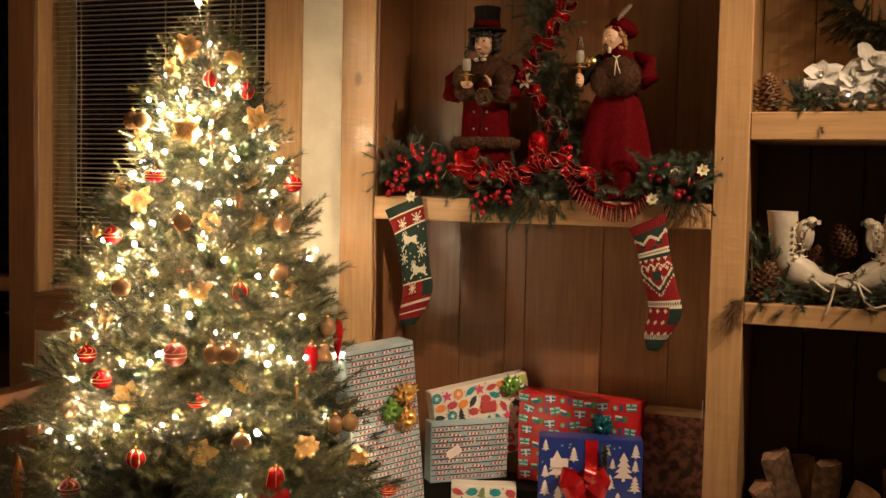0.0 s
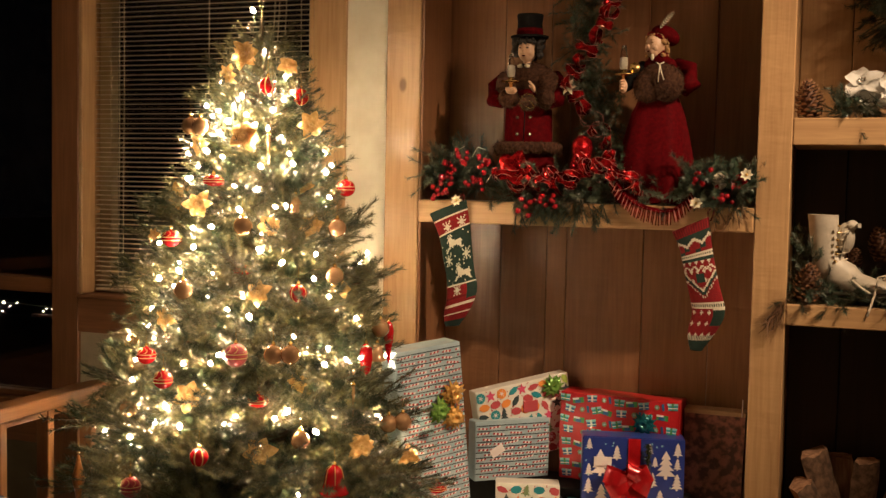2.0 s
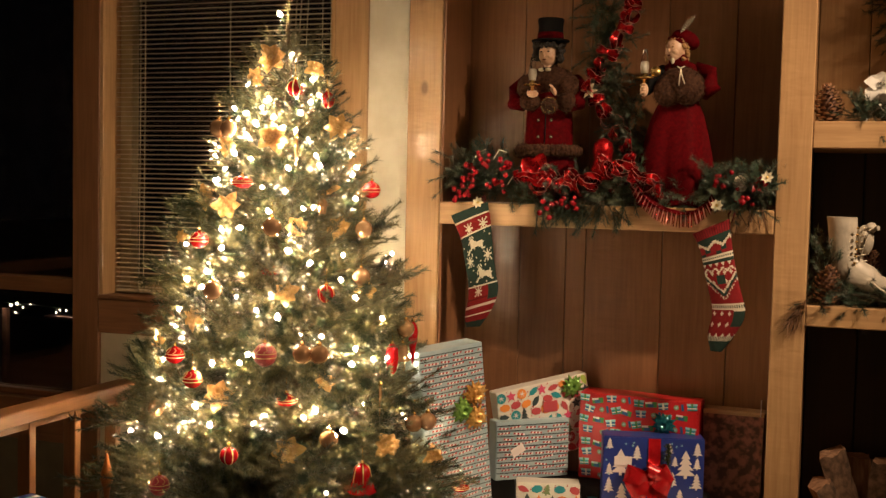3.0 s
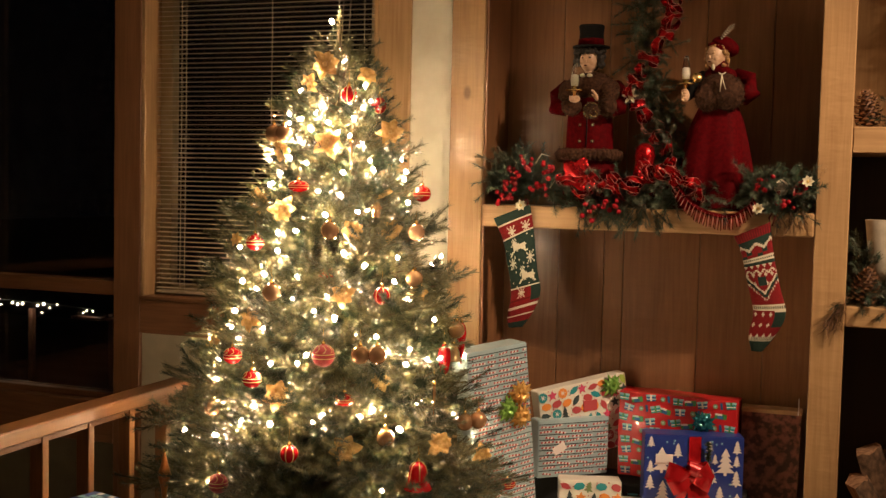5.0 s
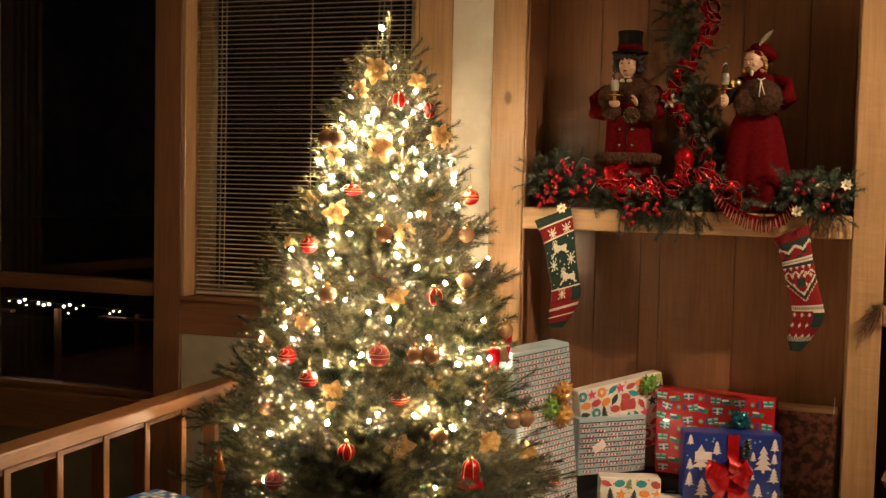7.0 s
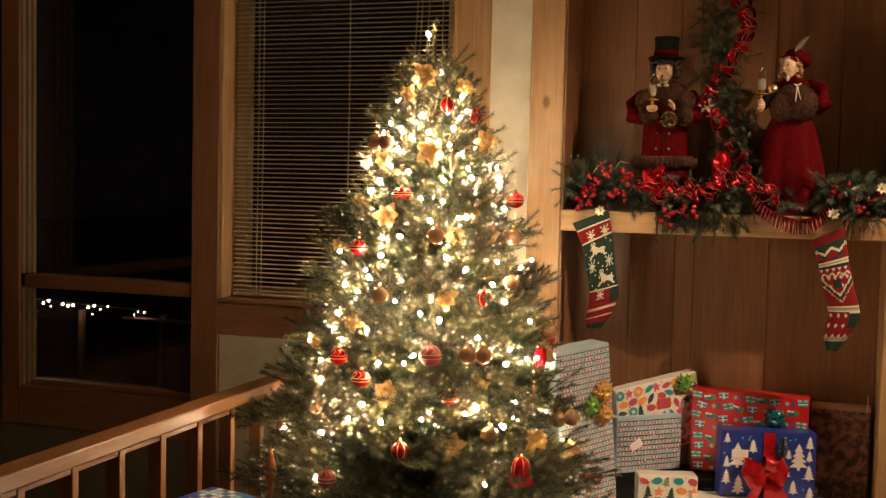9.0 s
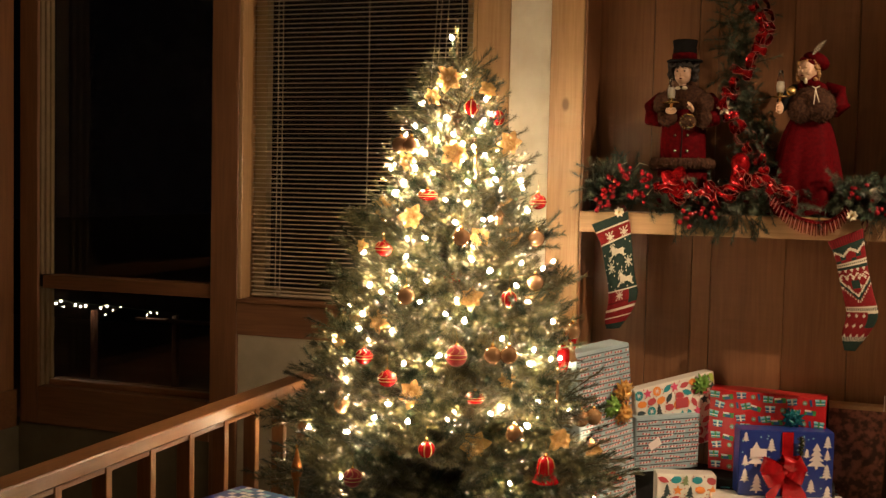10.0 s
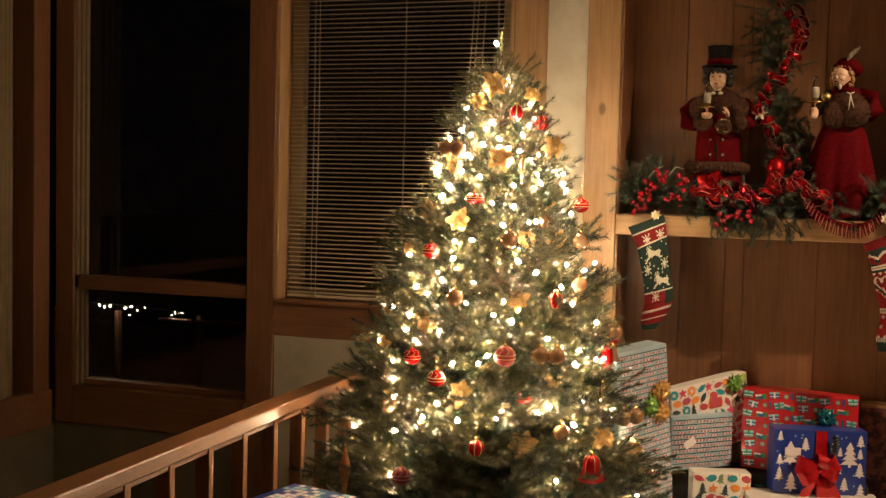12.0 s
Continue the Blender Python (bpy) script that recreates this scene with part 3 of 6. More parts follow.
# place, half width in millimetres, and how far it turns aside, up and round
GOLD_FLOWERS = (
    ((-1.327, 3.885, 1.272), 40, -0.1, 0.1, 0.4), ((-1.317, 3.920, 1.447), 40, 0.2, 0.0, 1.1), ((-1.244, 4.025, 1.447), 40, 0.7, -0.2, 0.2),
    ((-1.409, 3.945, 1.698), 50, 0.0, 0.1, 0.8), ((-1.455, 4.020, 1.925), 50, -0.3, -0.1, 0.3), ((-1.293, 3.840, 0.853), 50, 0.1, 0.0, 0.1),
    ((-1.087, 4.036, 0.845), 46, 0.4, 0.5, 0.9), ((-1.645, 3.980, 1.527), 40, -0.3, -0.2, 0.5), ((-1.520, 3.888, 1.506), 42, 0.1, -0.3, 0.0),
    ((-1.610, 3.878, 1.192), 44, -0.6, -0.2, 0.6), ((-1.467, 3.768, 1.000), 48, 0.6, 0.2, 0.2), ((-1.225, 3.922, 1.035), 36, 0.2, -0.6, 0.9),
    ((-1.276, 4.078, 1.732), 42, 0.3, -0.1, 0.1), ((-1.014, 4.210, 0.785), 38, 0.6, 0.1, 0.4), ((-1.182, 4.082, 1.274), 38, 0.5, 0.6, 0.0),
    ((-1.776, 3.953, 1.097), 36, -0.9, 0.1, 0.3), ((-1.284, 4.075, 1.557), 30, -0.5, 0.3, 0.7), ((-1.697, 3.940, 1.411), 22, -0.6, 0.2, 0.2),
    ((-1.350, 4.075, 1.898), 36, 0.5, 0.2, 0.5), ((-1.560, 3.960, 1.672), 34, -0.3, -0.4, 0.2), ((-1.500, 4.010, 1.870), 34, -0.5, -0.5, 0.9))
HOOK = Maker().lathe([(0.0055, 0.0), (0.0058, 0.008), (0.002, 0.009), (0.002, 0.012)], BRASS, 10)
HOOK.tube([(0, 0, 0.012), (0.003, 0, 0.018), (0, 0, 0.024), (-0.001, 0, 0.045)], 0.0007, BRASS, 4)
HOOK = HOOK.mesh("cap")


def sphere_profile(r, squash=1.0, n=14):
    return [(max(1e-4, r * math.sin(math.pi * j / n)), -r * squash * math.cos(math.pi * j / n)) for j in range(n + 1)]


def banded(r, squash, base, trim, swirls=True):
    """A glass ornament with raised gold bands."""
    mk = Maker().lathe(sphere_profile(r, squash), base, 22)
    for zz, w in ((0.18, 0.001), (-0.18, 0.001)):
        ring = [(math.cos(a) * (r * math.cos(zz) + 0.0002), math.sin(a) * (r * math.cos(zz) + 0.0002), r * squash * math.sin(zz))
                for a in np.linspace(0, 2 * math.pi, 25)]
        mk.tube(ring, w, trim, 4)
    if swirls:
        for k in range(8):
            a0 = 2 * math.pi * k / 8
            pts = []
            for t in np.linspace(0, 1, 7):
                lat, lon = 0.3 + 0.75 * t, a0 + 0.35 * math.sin(3.3 * t)
                pts.append((r * math.cos(lat) * math.cos(lon), r * math.cos(lat) * math.sin(lon), r * squash * math.sin(lat)))
            mk.tube(pts, 0.0008, trim, 4)
    return mk


def striped(r, base, trim):
    mk = Maker().lathe(sphere_profile(r), base, 22)
    for k in range(7):
        lon = 2 * math.pi * k / 7
        pts = [(1.004 * r * math.cos(b) * math.cos(lon), 1.004 * r * math.cos(b) * math.sin(lon), 1.004 * r * math.sin(b)) for b in np.linspace(-1.4, 1.4, 11)]
        mk.strip(pts, [(-0.0014 * math.sin(lon), 0.0014 * math.cos(lon), 0)] * 11, trim)
    return mk


def hang(name, body, label, place, yaw=0.0, cap=None, group="tree ornaments", category="ornament"):
    ob = thing(name, label, category, Matrix.Translation(Vector(place) + Vector((0.015, -0.032, 0))) @ Matrix.Rotation(yaw, 4, "Z"), group)
    part("body", body, ob)
    if cap is not None:
        part("cap", HOOK, ob, m=Matrix.Translation((0, 0, cap)))
    return ob


striped_body = striped(0.0245, RED_GLASS, GOLD_PAINT).mesh("body")
for i, p in enumerate(STRIPED):
    hang("glass_ball", striped_body, "round red glass ball with gold stripes hanging on the tree", Vector(p), i * 1.3, 0.0235)
banded_body = banded(0.0265, 0.92, RED_GLASS, GOLD_PAINT).mesh("body")
for i, p in enumerate(BANDED):
    hang("glass_ball", banded_body, "round red glass ball with gold bands and scrolls on the tree", Vector(p), i * 0.9, 0.0235)
hang("glass_ball", banded(0.031, 1.0, DARK_RED, GOLD_PAINT).mesh("body"), "deep red glitter ball hanging on the tree", Vector((-1.344, 3.805, 1.116)), 0.4, 0.030)
hang("glass_ball", banded(0.028, 1.0, DARK_RED, GOLD_PAINT).mesh("body"), "deep red glitter ball on a low branch", Vector((-1.640, 3.765, 0.742)), 0.9, 0.027)
flat_body = banded(0.029, 0.6, RED_GLASS, GOLD_PAINT).mesh("body")
for i, p in enumerate(RED_FLAT):
    hang("glass_ornament", flat_body, "flattened red glass ornament with gold scrolls on the tree", Vector(p), i, 0.016)
gold_body = Maker().lathe(sphere_profile(0.0255), GOLD_GLASS, 24).mesh("body")
for i, p in enumerate(GOLD_BALLS):
    hang("gold_ball", gold_body, "shiny amber gold glass ball hanging on the tree", Vector(p), i, 0.0245)
tiers = Maker().lathe([(0.001, -0.05), (0.009, -0.044), (0.016, -0.03), (0.007, -0.018), (0.02, -0.004), (0.021, 0.004), (0.008, 0.02), (0.013, 0.032), (0.003, 0.046)], GOLD_GLASS, 20)
hang("tiered_ornament", tiers, "tiered amber glass ornament hanging on the tree", Vector((-1.737, 3.892, 1.005)), 0, 0.044)
gold_bell = Maker().lathe([(0.026, 0.0), (0.027, 0.003), (0.021, 0.010), (0.017, 0.028), (0.013, 0.042), (0.001, 0.048)], GOLD_GLASS, 20)
hang("bell_ornament", gold_bell, "small gold glass bell hanging on the tree", Vector((-1.085, 4.13, 1.075)), 0, 0.046)
house = Maker().lathe([(0.011, -0.018), (0.012, 0.004), (0.020, 0.005), (0.012, 0.018), (0.002, 0.032)], GOLD_GLASS, 6, smooth=False)
hang("lantern_ornament", house, "tiny gold lantern with a pointed roof", Vector((-1.285, 4.01, 1.505)), 0.3, 0.03)
icicle = Maker().lathe([(0.0004, -0.065), (0.003, -0.03), (0.0045, 0.0), (0.003, 0.02), (0.001, 0.024)], GOLD_GLASS, 10, ripple=0.2, waves=4)
hang("icicle_ornament", icicle, "slender twisted gold glass icicle", Vector((-1.089, 3.986, 1.005)), 0, 0.022)
hang("icicle_ornament", icicle, "slender twisted gold glass icicle", Vector((-1.355, 3.985, 1.675)), 0, 0.022)


def petal(mk, mat, length, width, az, lift, curl, at, rows=7):
    """A pointed, cupped petal with a sunk mid vein and ruffled edges, along +x."""
    verts, faces = [], []
    for i in range(rows + 1):
        t = i / rows
        w = width * (math.sin(math.pi * min(1.0, 0.10 + 0.90 * t ** 0.85)) ** 0.75 if i < rows else 0.01)
        h = math.sin(lift) * length * t - curl * length * t * t
        d = math.cos(lift) * length * t
        for k in (-1, -0.5, 0, 0.5, 1):
            ruffle = 0.20 * w * math.sin(11 * t + 3 * k + az) * abs(k)
            verts.append((d, k * w, h + 0.30 * w * k * k + ruffle))
    for i in range(rows):
        for k in range(4):
            faces.append((5 * i + k, 5 * i + k + 1, 5 * i + k + 6, 5 * i + k + 5))
    mk.add(verts, faces, mat, True, at @ Matrix.Rotation(az, 4, "Z"))


def poinsettia(seed, size, mat, heart):
    """Two whorls of pointed petals round a bead heart; the flower faces +z."""
    r = random.Random(seed)
    mk, hearts = Maker(), Maker()
    for ring, (n, k, lift) in enumerate(((6, 1.0, 0.12), (5, 0.82, 0.42), (4, 0.48, 0.85))):
        for i in range(n):
            petal(mk, mat, size * k * r.uniform(0.85, 1.1), size * 0.33 * k, 2 * math.pi * (i + 0.5 * ring + r.uniform(-0.12, 0.12)) / n,
                  lift + r.uniform(-0.35, 0.45), r.uniform(-0.1, 0.65), Matrix.Identity(4))
    for i in range(6):
        hearts.ball((0.11 * size * math.cos(i), 0.11 * size * math.sin(i), 0.2 * size), 0.065 * size, heart, 6, 4)
    return mk.mesh("petals"), hearts.mesh("heart")


flowers = [poinsettia(s, 1.0, GOLD_CLOTH, GOLD_PAINT) for s in range(5)]
for i, (p, half, side, rise, roll) in enumerate(GOLD_FLOWERS):
    out = Vector((0.30 + side, -1.0, 0.12 + rise)).normalized()
    ob = thing("gold_flower", "gold cloth poinsettia flower clipped to the tree", "flower",
               Matrix.Translation(Vector(p) + Vector((0.009, -0.018, 0))) @ out.to_track_quat("Z", "Y").to_matrix().to_4x4() @ Matrix.Rotation(roll, 4, "Z") @ Matrix.Scale(half / 1000, 4), "gold flowers on the tree")
    part("petals", flowers[i % 5][0], ob)
    part("heart", flowers[i % 5][1], ob)

bell = Maker().lathe([(0.0395, 0.0), (0.0405, 0.004), (0.034, 0.012), (0.0275, 0.03), (0.0245, 0.052), (0.020, 0.066), (0.010, 0.073), (0.001, 0.075)], RED_GLASS, 24)
bell_stripe = Maker()
for k in range(6):
    lon = 2 * math.pi * k / 6
    bell_stripe.tube([(math.cos(lon) * q, math.sin(lon) * q, h) for q, h in ((0.029, 0.028), (0.0255, 0.05), (0.021, 0.066), (0.010, 0.074))], 0.0012, GOLD_PAINT, 4)
bell_ob = thing("bell_ornament", "shiny red bell ornament with gold stripes", "ornament", Matrix.Translation((-1.080, 3.858, 0.758)), "tree ornaments")
part("body", bell, bell_ob)
part("stripes", bell_stripe, bell_ob, "gold glitter stripes", "stuff")
part("cap", HOOK, bell_ob, m=Matrix.Translation((0, 0, 0.073)))
part("clapper", Maker().ball((0, 0, -0.004), 0.007, BRASS, 8, 6), bell_ob)
drop = Maker().lathe([(0.001, -0.075), (0.006, -0.05), (0.0135, -0.005), (0.0155, 0.02), (0.012, 0.04), (0.005, 0.05), (0.001, 0.052)], RED_GLASS, 18)
hang("drop_ornament", drop, "long red glass drop hanging at the tree's edge", Vector((-1.101, 4.251, 1.120)), 0, 0.05)
lantern = Maker().lathe([(0.004, -0.045), (0.013, -0.035), (0.019, 0.0), (0.017, 0.03), (0.006, 0.042)], RED_GLASS, 18, ripple=0.08, waves=6)
hang("lantern_ornament", lantern, "ribbed red glass lantern ornament", Vector((-1.091, 4.068, 1.088)), 0, 0.04)
spin = Maker().lathe([(0.0006, -0.085), (0.005, -0.065), (0.009, -0.03), (0.0165, 0.0), (0.0165, 0.018), (0.009, 0.045), (0.004, 0.07), (0.001, 0.078)], COPPER, 18, ripple=0.05, waves=8)
for k in range(9):
    spin.ball((0.0185 * math.cos(k * 0.7), 0.0185 * math.sin(k * 0.7), 0.009), 0.0022, GOLD_PAINT, 6, 4)
hang("spindle_ornament", spin, "copper glitter spindle hanging from a low branch", Vector((-1.835, 3.795, 0.728)), 0, 0.076)

# ---- presents ----
TEAL = material("teal wrapping paper", (0.40, 0.52, 0.56), 0.3, colour2=(0.34, 0.45, 0.50), scale=25, bump=0.15, coat=0.25)
LINE = material("dark print", (0.035, 0.055, 0.06), 0.4)
CANE_RED = material("red print", (0.46, 0.07, 0.08), 0.4)
CANE_WHITE = material("white print", (0.75, 0.68, 0.66), 0.4)
WHITE_PAPER = material("white wrapping paper", (0.78, 0.74, 0.66), 0.35, colour2=(0.72, 0.68, 0.60), scale=20, bump=0.15, coat=0.25)
RED_PAPER = material("red wrapping paper", (0.55, 0.018, 0.025), 0.32, colour2=(0.47, 0.013, 0.018), scale=18, bump=0.3, coat=0.35)
BLUE_PAPER = material("blue wrapping paper", (0.022, 0.045, 0.26), 0.35, colour2=(0.018, 0.035, 0.21), scale=20, bump=0.15, coat=0.25)
PR_TEAL = material("teal print", (0.025, 0.26, 0.30), 0.4)
PR_GREEN = material("leaf green print", (0.36, 0.50, 0.10), 0.4)
PR_OLIVE = material("olive print", (0.20, 0.26, 0.12), 0.4)
PR_ORANGE = material("orange print", (0.80, 0.28, 0.06), 0.4)
PR_PINK = material("pink print", (0.65, 0.08, 0.17), 0.4)
PR_BLUE = material("blue print", (0.02, 0.10, 0.26), 0.4)
PR_BGREEN = material("bright green print", (0.055, 0.23, 0.06), 0.4)
PR_SKY = material("pale blue print", (0.30, 0.55, 0.60), 0.4)
BLACK_BOARD = material("black board", (0.018, 0.016, 0.015), 0.7, colour2=(0.012, 0.011, 0.010), scale=30)
BAG_PAPER = material("mottled brown paper", (0.26, 0.10, 0.065), 0.6, colour2=(0.06, 0.022, 0.014), scale=45, bump=0.2, contrast=(0.42, 0.6))
KRAFT = material("pale brown paper", (0.42, 0.26, 0.13), 0.7, colour2=(0.34, 0.20, 0.10), scale=40)
RED_RIBBON = material("red foil ribbon band", (0.55, 0.012, 0.018), 0.16, metal=0.35, colour2=(0.40, 0.008, 0.012), scale=45, coat=0.4, bump=0.5)
GOLD_RIBBON = material("gold foil ribbon", (0.83, 0.50, 0.16), 0.22, metal=0.4, colour2=(0.75, 0.42, 0.12), scale=30)
GREEN_RIBBON = material("green foil ribbon", (0.22, 0.42, 0.09), 0.22, metal=0.35, colour2=(0.15, 0.32, 0.06), scale=30)
TEAL_RIBBON = material("teal foil ribbon", (0.010, 0.11, 0.14), 0.22, metal=0.35, colour2=(0.014, 0.13, 0.15), scale=30)
SILVER_TINSEL = material("silver green tinsel", (0.40, 0.42, 0.30), 0.2, metal=0.8, colour2=(0.2, 0.24, 0.14), scale=200)


def face_pose(tl, tr, tilt=0.0, lean=0.0):
    """A pose whose origin is the top left corner of a box's front: x runs along its top edge, y into the box, z up. tilt, lean: degrees."""
    tl, tr = Vector(tl), Vector(tr)
    ex = tr - tl
    ex.z = 0
    ex.normalize()
    ey = Vector((0, 0, 1)).cross(ex)
    m = Matrix((ex, ey, (0, 0, 1))).transposed().to_4x4()
    return Matrix.Translation(tl) @ m @ Matrix.Rotation(radians(-tilt), 4, "Y") @ Matrix.Rotation(radians(lean), 4, "X")


def soft_box(w, d, h, mat, puff=0.004, bevel=0.0025, seed=0):
    """A wrapped box: slightly puffed faces, rounded edges, folded wrinkles. Its front top left corner is the origin."""
    bm = bmesh.new()
    bmesh.ops.create_cube(bm, size=1.0)
    bmesh.ops.scale(bm, vec=(w, d, h), verts=bm.verts)
    bmesh.ops.translate(bm, vec=(w / 2, d / 2, -h / 2), verts=bm.verts)
    bmesh.ops.bevel(bm, geom=bm.edges[:], offset=bevel, segments=2, affect="EDGES")
    bmesh.ops.subdivide_edges(bm, edges=[e for e in bm.edges if e.calc_length() > 0.05], cuts=7, use_grid_fill=True)
    for v in bm.verts:
        q = v.co * 14 + Vector((seed, seed * 2.1, 0))
        v.co += noise.noise_vector(q) * puff * 0.35
        v.co.y -= puff * math.sin(math.pi * min(1, max(0, v.co.x / w))) * math.sin(math.pi * min(1, max(0, -v.co.z / h))) * (1 if v.co.y < d / 2 else -1)
    me = bpy.data.meshes.new("wrapped_box")
    bm.to_mesh(me)
    bm.free()
    me.materials.append(mat)
    me.polygons.foreach_set("use_smooth", [True] * len(me.polygons))
    me.set_sharp_from_angle(angle=radians(18))
    return me


class Print:
    """Flat printed shapes on a box's front, just proud of the paper."""

    def __init__(self, w, h, puff=0.004):
        self.w, self.h, self.puff, self.mk = w, h, puff, Maker()

    def y(self, x, z):
        s = math.sin(math.pi * min(1, max(0, x / self.w))) * math.sin(math.pi * min(1, max(0, -z / self.h)))
        return -self.puff * s - 0.0021

    def poly(self, pts, mat, up=0.0):
        pts = [(min(self.w - 0.002, max(0.002, x)), min(-0.002, max(-self.h + 0.002, z))) for x, z in pts]
        self.mk.add([(x, self.y(x, z) - up, z) for x, z in pts], [tuple(range(len(pts)))], mat, False)

    def disc(self, x, z, rx, rz, mat, turn=0.0, n=10, up=0.0):
        c, s = math.cos(turn), math.sin(turn)
        self.poly([(x + rx * math.cos(a) * c - rz * math.sin(a) * s, z + rx * math.cos(a) * s + rz * math.sin(a) * c)
                   for a in (2 * math.pi * k / n for k in range(n))], mat, up)

    def star(self, x, z, r, mat, n=5, inner=0.45, turn=0.3, up=0.0):
        for k in range(n):
            a = 2 * math.pi * k / n + turn
            b = math.pi / n
            self.poly([(x, z), (x + inner * r * math.cos(a - b), z + inner * r * math.sin(a - b)), (x + r * math.cos(a), z + r * math.sin(a)),
                       (x + inner * r * math.cos(a + b), z + inner * r * math.sin(a + b))], mat, up)

    def fir(self, x, z, r, mat, tiers=3, turn=0.0):
        c, s = math.cos(turn), math.sin(turn)
        g = lambda u, v: (x + u * c - v * s, z + u * s + v * c)
        for k in range(tiers):
            b, t = -r + 2 * r * k / (tiers + 0.6), -r + 2 * r * (k + 1.55) / (tiers + 0.6)
            w = r * (0.78 - 0.55 * k / tiers)
            self.poly([g(-w, b), g(w, b), g(0, min(t, r))], mat, 0.0001 * k)
        self.poly([g(-0.12 * r, -r), g(-0.12 * r, -1.25 * r), g(0.12 * r, -1.25 * r), g(0.12 * r, -r)], mat)

    def leaf(self, x, z, r, mat, turn):
        c, s = math.cos(turn), math.sin(turn)
        pts = [(-1, 0), (-0.4, 0.42), (0.3, 0.42), (1, 0), (0.3, -0.42), (-0.4, -0.42)]
        self.poly([(x + r * (u * c - v * s), z + r * (u * s + v * c)) for u, v in pts], mat)


def candy_print(w, h, puff, seed):
    pr, r = Print(w, h, puff), random.Random(seed)
    z, k = -0.012, 0
    while z > -h + 0.01:
        n = 12
        xs = [0.002 + (w - 0.004) * i / n for i in range(n + 1)]
        for a, b in zip(xs, xs[1:]):
            pr.poly([(a, z), (b, z), (b, z - 0.0026), (a, z - 0.0026)], LINE)
        x = r.uniform(0.002, 0.03)
        while x < w - 0.008:
            ln = r.uniform(0.030, 0.050)
            slope = r.uniform(-0.16, 0.16)
            seg = int(ln / 0.0058)
            zz = z - 0.0098
            for i in range(seg):
                x0, x1 = x + ln * i / seg, x + ln * (i + 1) / seg
                if x1 > w - 0.002:
                    break
                q0, q1 = zz + slope * ln * i / seg, zz + slope * ln * (i + 1) / seg
                pr.poly([(x0 - 0.001, q0 - 0.003), (x1 - 0.001, q1 - 0.003), (x1 + 0.001, q1 + 0.003), (x0 + 0.001, q0 + 0.003)],
                        (CANE_RED, CANE_WHITE)[i % 2], 0.0002)
            x += ln + r.uniform(0.004, 0.022)
            if r.random() < 0.3:
                pr.star(x - 0.008, zz, 0.006, PR_SKY, 6, 0.3, 0, 0.0001)
        z -= 0.0172
        k += 1
    return pr.mk


def confetti_print(w, h, puff, seed, scale=1.0):
    pr, r = Print(w, h, puff), random.Random(seed)
    rows = max(2, int(h / (0.034 * scale)))
    cols = max(3, int(w / (0.034 * scale)))
    for i in range(cols):
        for j in range(rows):
            x = w * (i + 0.5 + 0.25 * (j % 2) + r.uniform(-0.12, 0.12)) / cols
            z = -h * (j + 0.5 + r.uniform(-0.12, 0.12)) / rows
            if not 0.006 < x < w - 0.006 or not 0.006 < -z < h - 0.006:
                continue
            q = 0.0172 * scale
            kind = r.randrange(8)
            if kind == 0:
                pr.fir(x, z, q * 1.15, r.choice((PR_OLIVE, CANE_RED, LINE)), turn=r.uniform(-0.2, 0.2))
            elif kind in (1, 2):
                pr.disc(x, z, q, q, r.choice((PR_TEAL, PR_ORANGE, CANE_RED)))
                pr.star(x, z, q * 0.75, CANE_WHITE, 6, 0.25, 0.1, 0.0004)
            elif kind == 3:
                pr.star(x, z, q * 1.1, r.choice((LINE, PR_PINK, PR_ORANGE)))
            elif kind in (4, 5):
                pr.leaf(x, z, q * 1.25, r.choice((PR_GREEN, CANE_RED, PR_TEAL, LINE)), r.uniform(-1.6, 1.6))
            else:
                pr.disc(x, z, q * 1.1, q * 0.75, r.choice((PR_TEAL, CANE_RED, PR_PINK, PR_ORANGE)), r.uniform(-0.5, 0.5), 7)
            for k in range(2):
                pr.disc(x + q * r.uniform(1.2, 1.5), z + r.uniform(-1, 1) * q, 0.0022, 0.0022, CANE_RED, 0, 6)
    return pr.mk


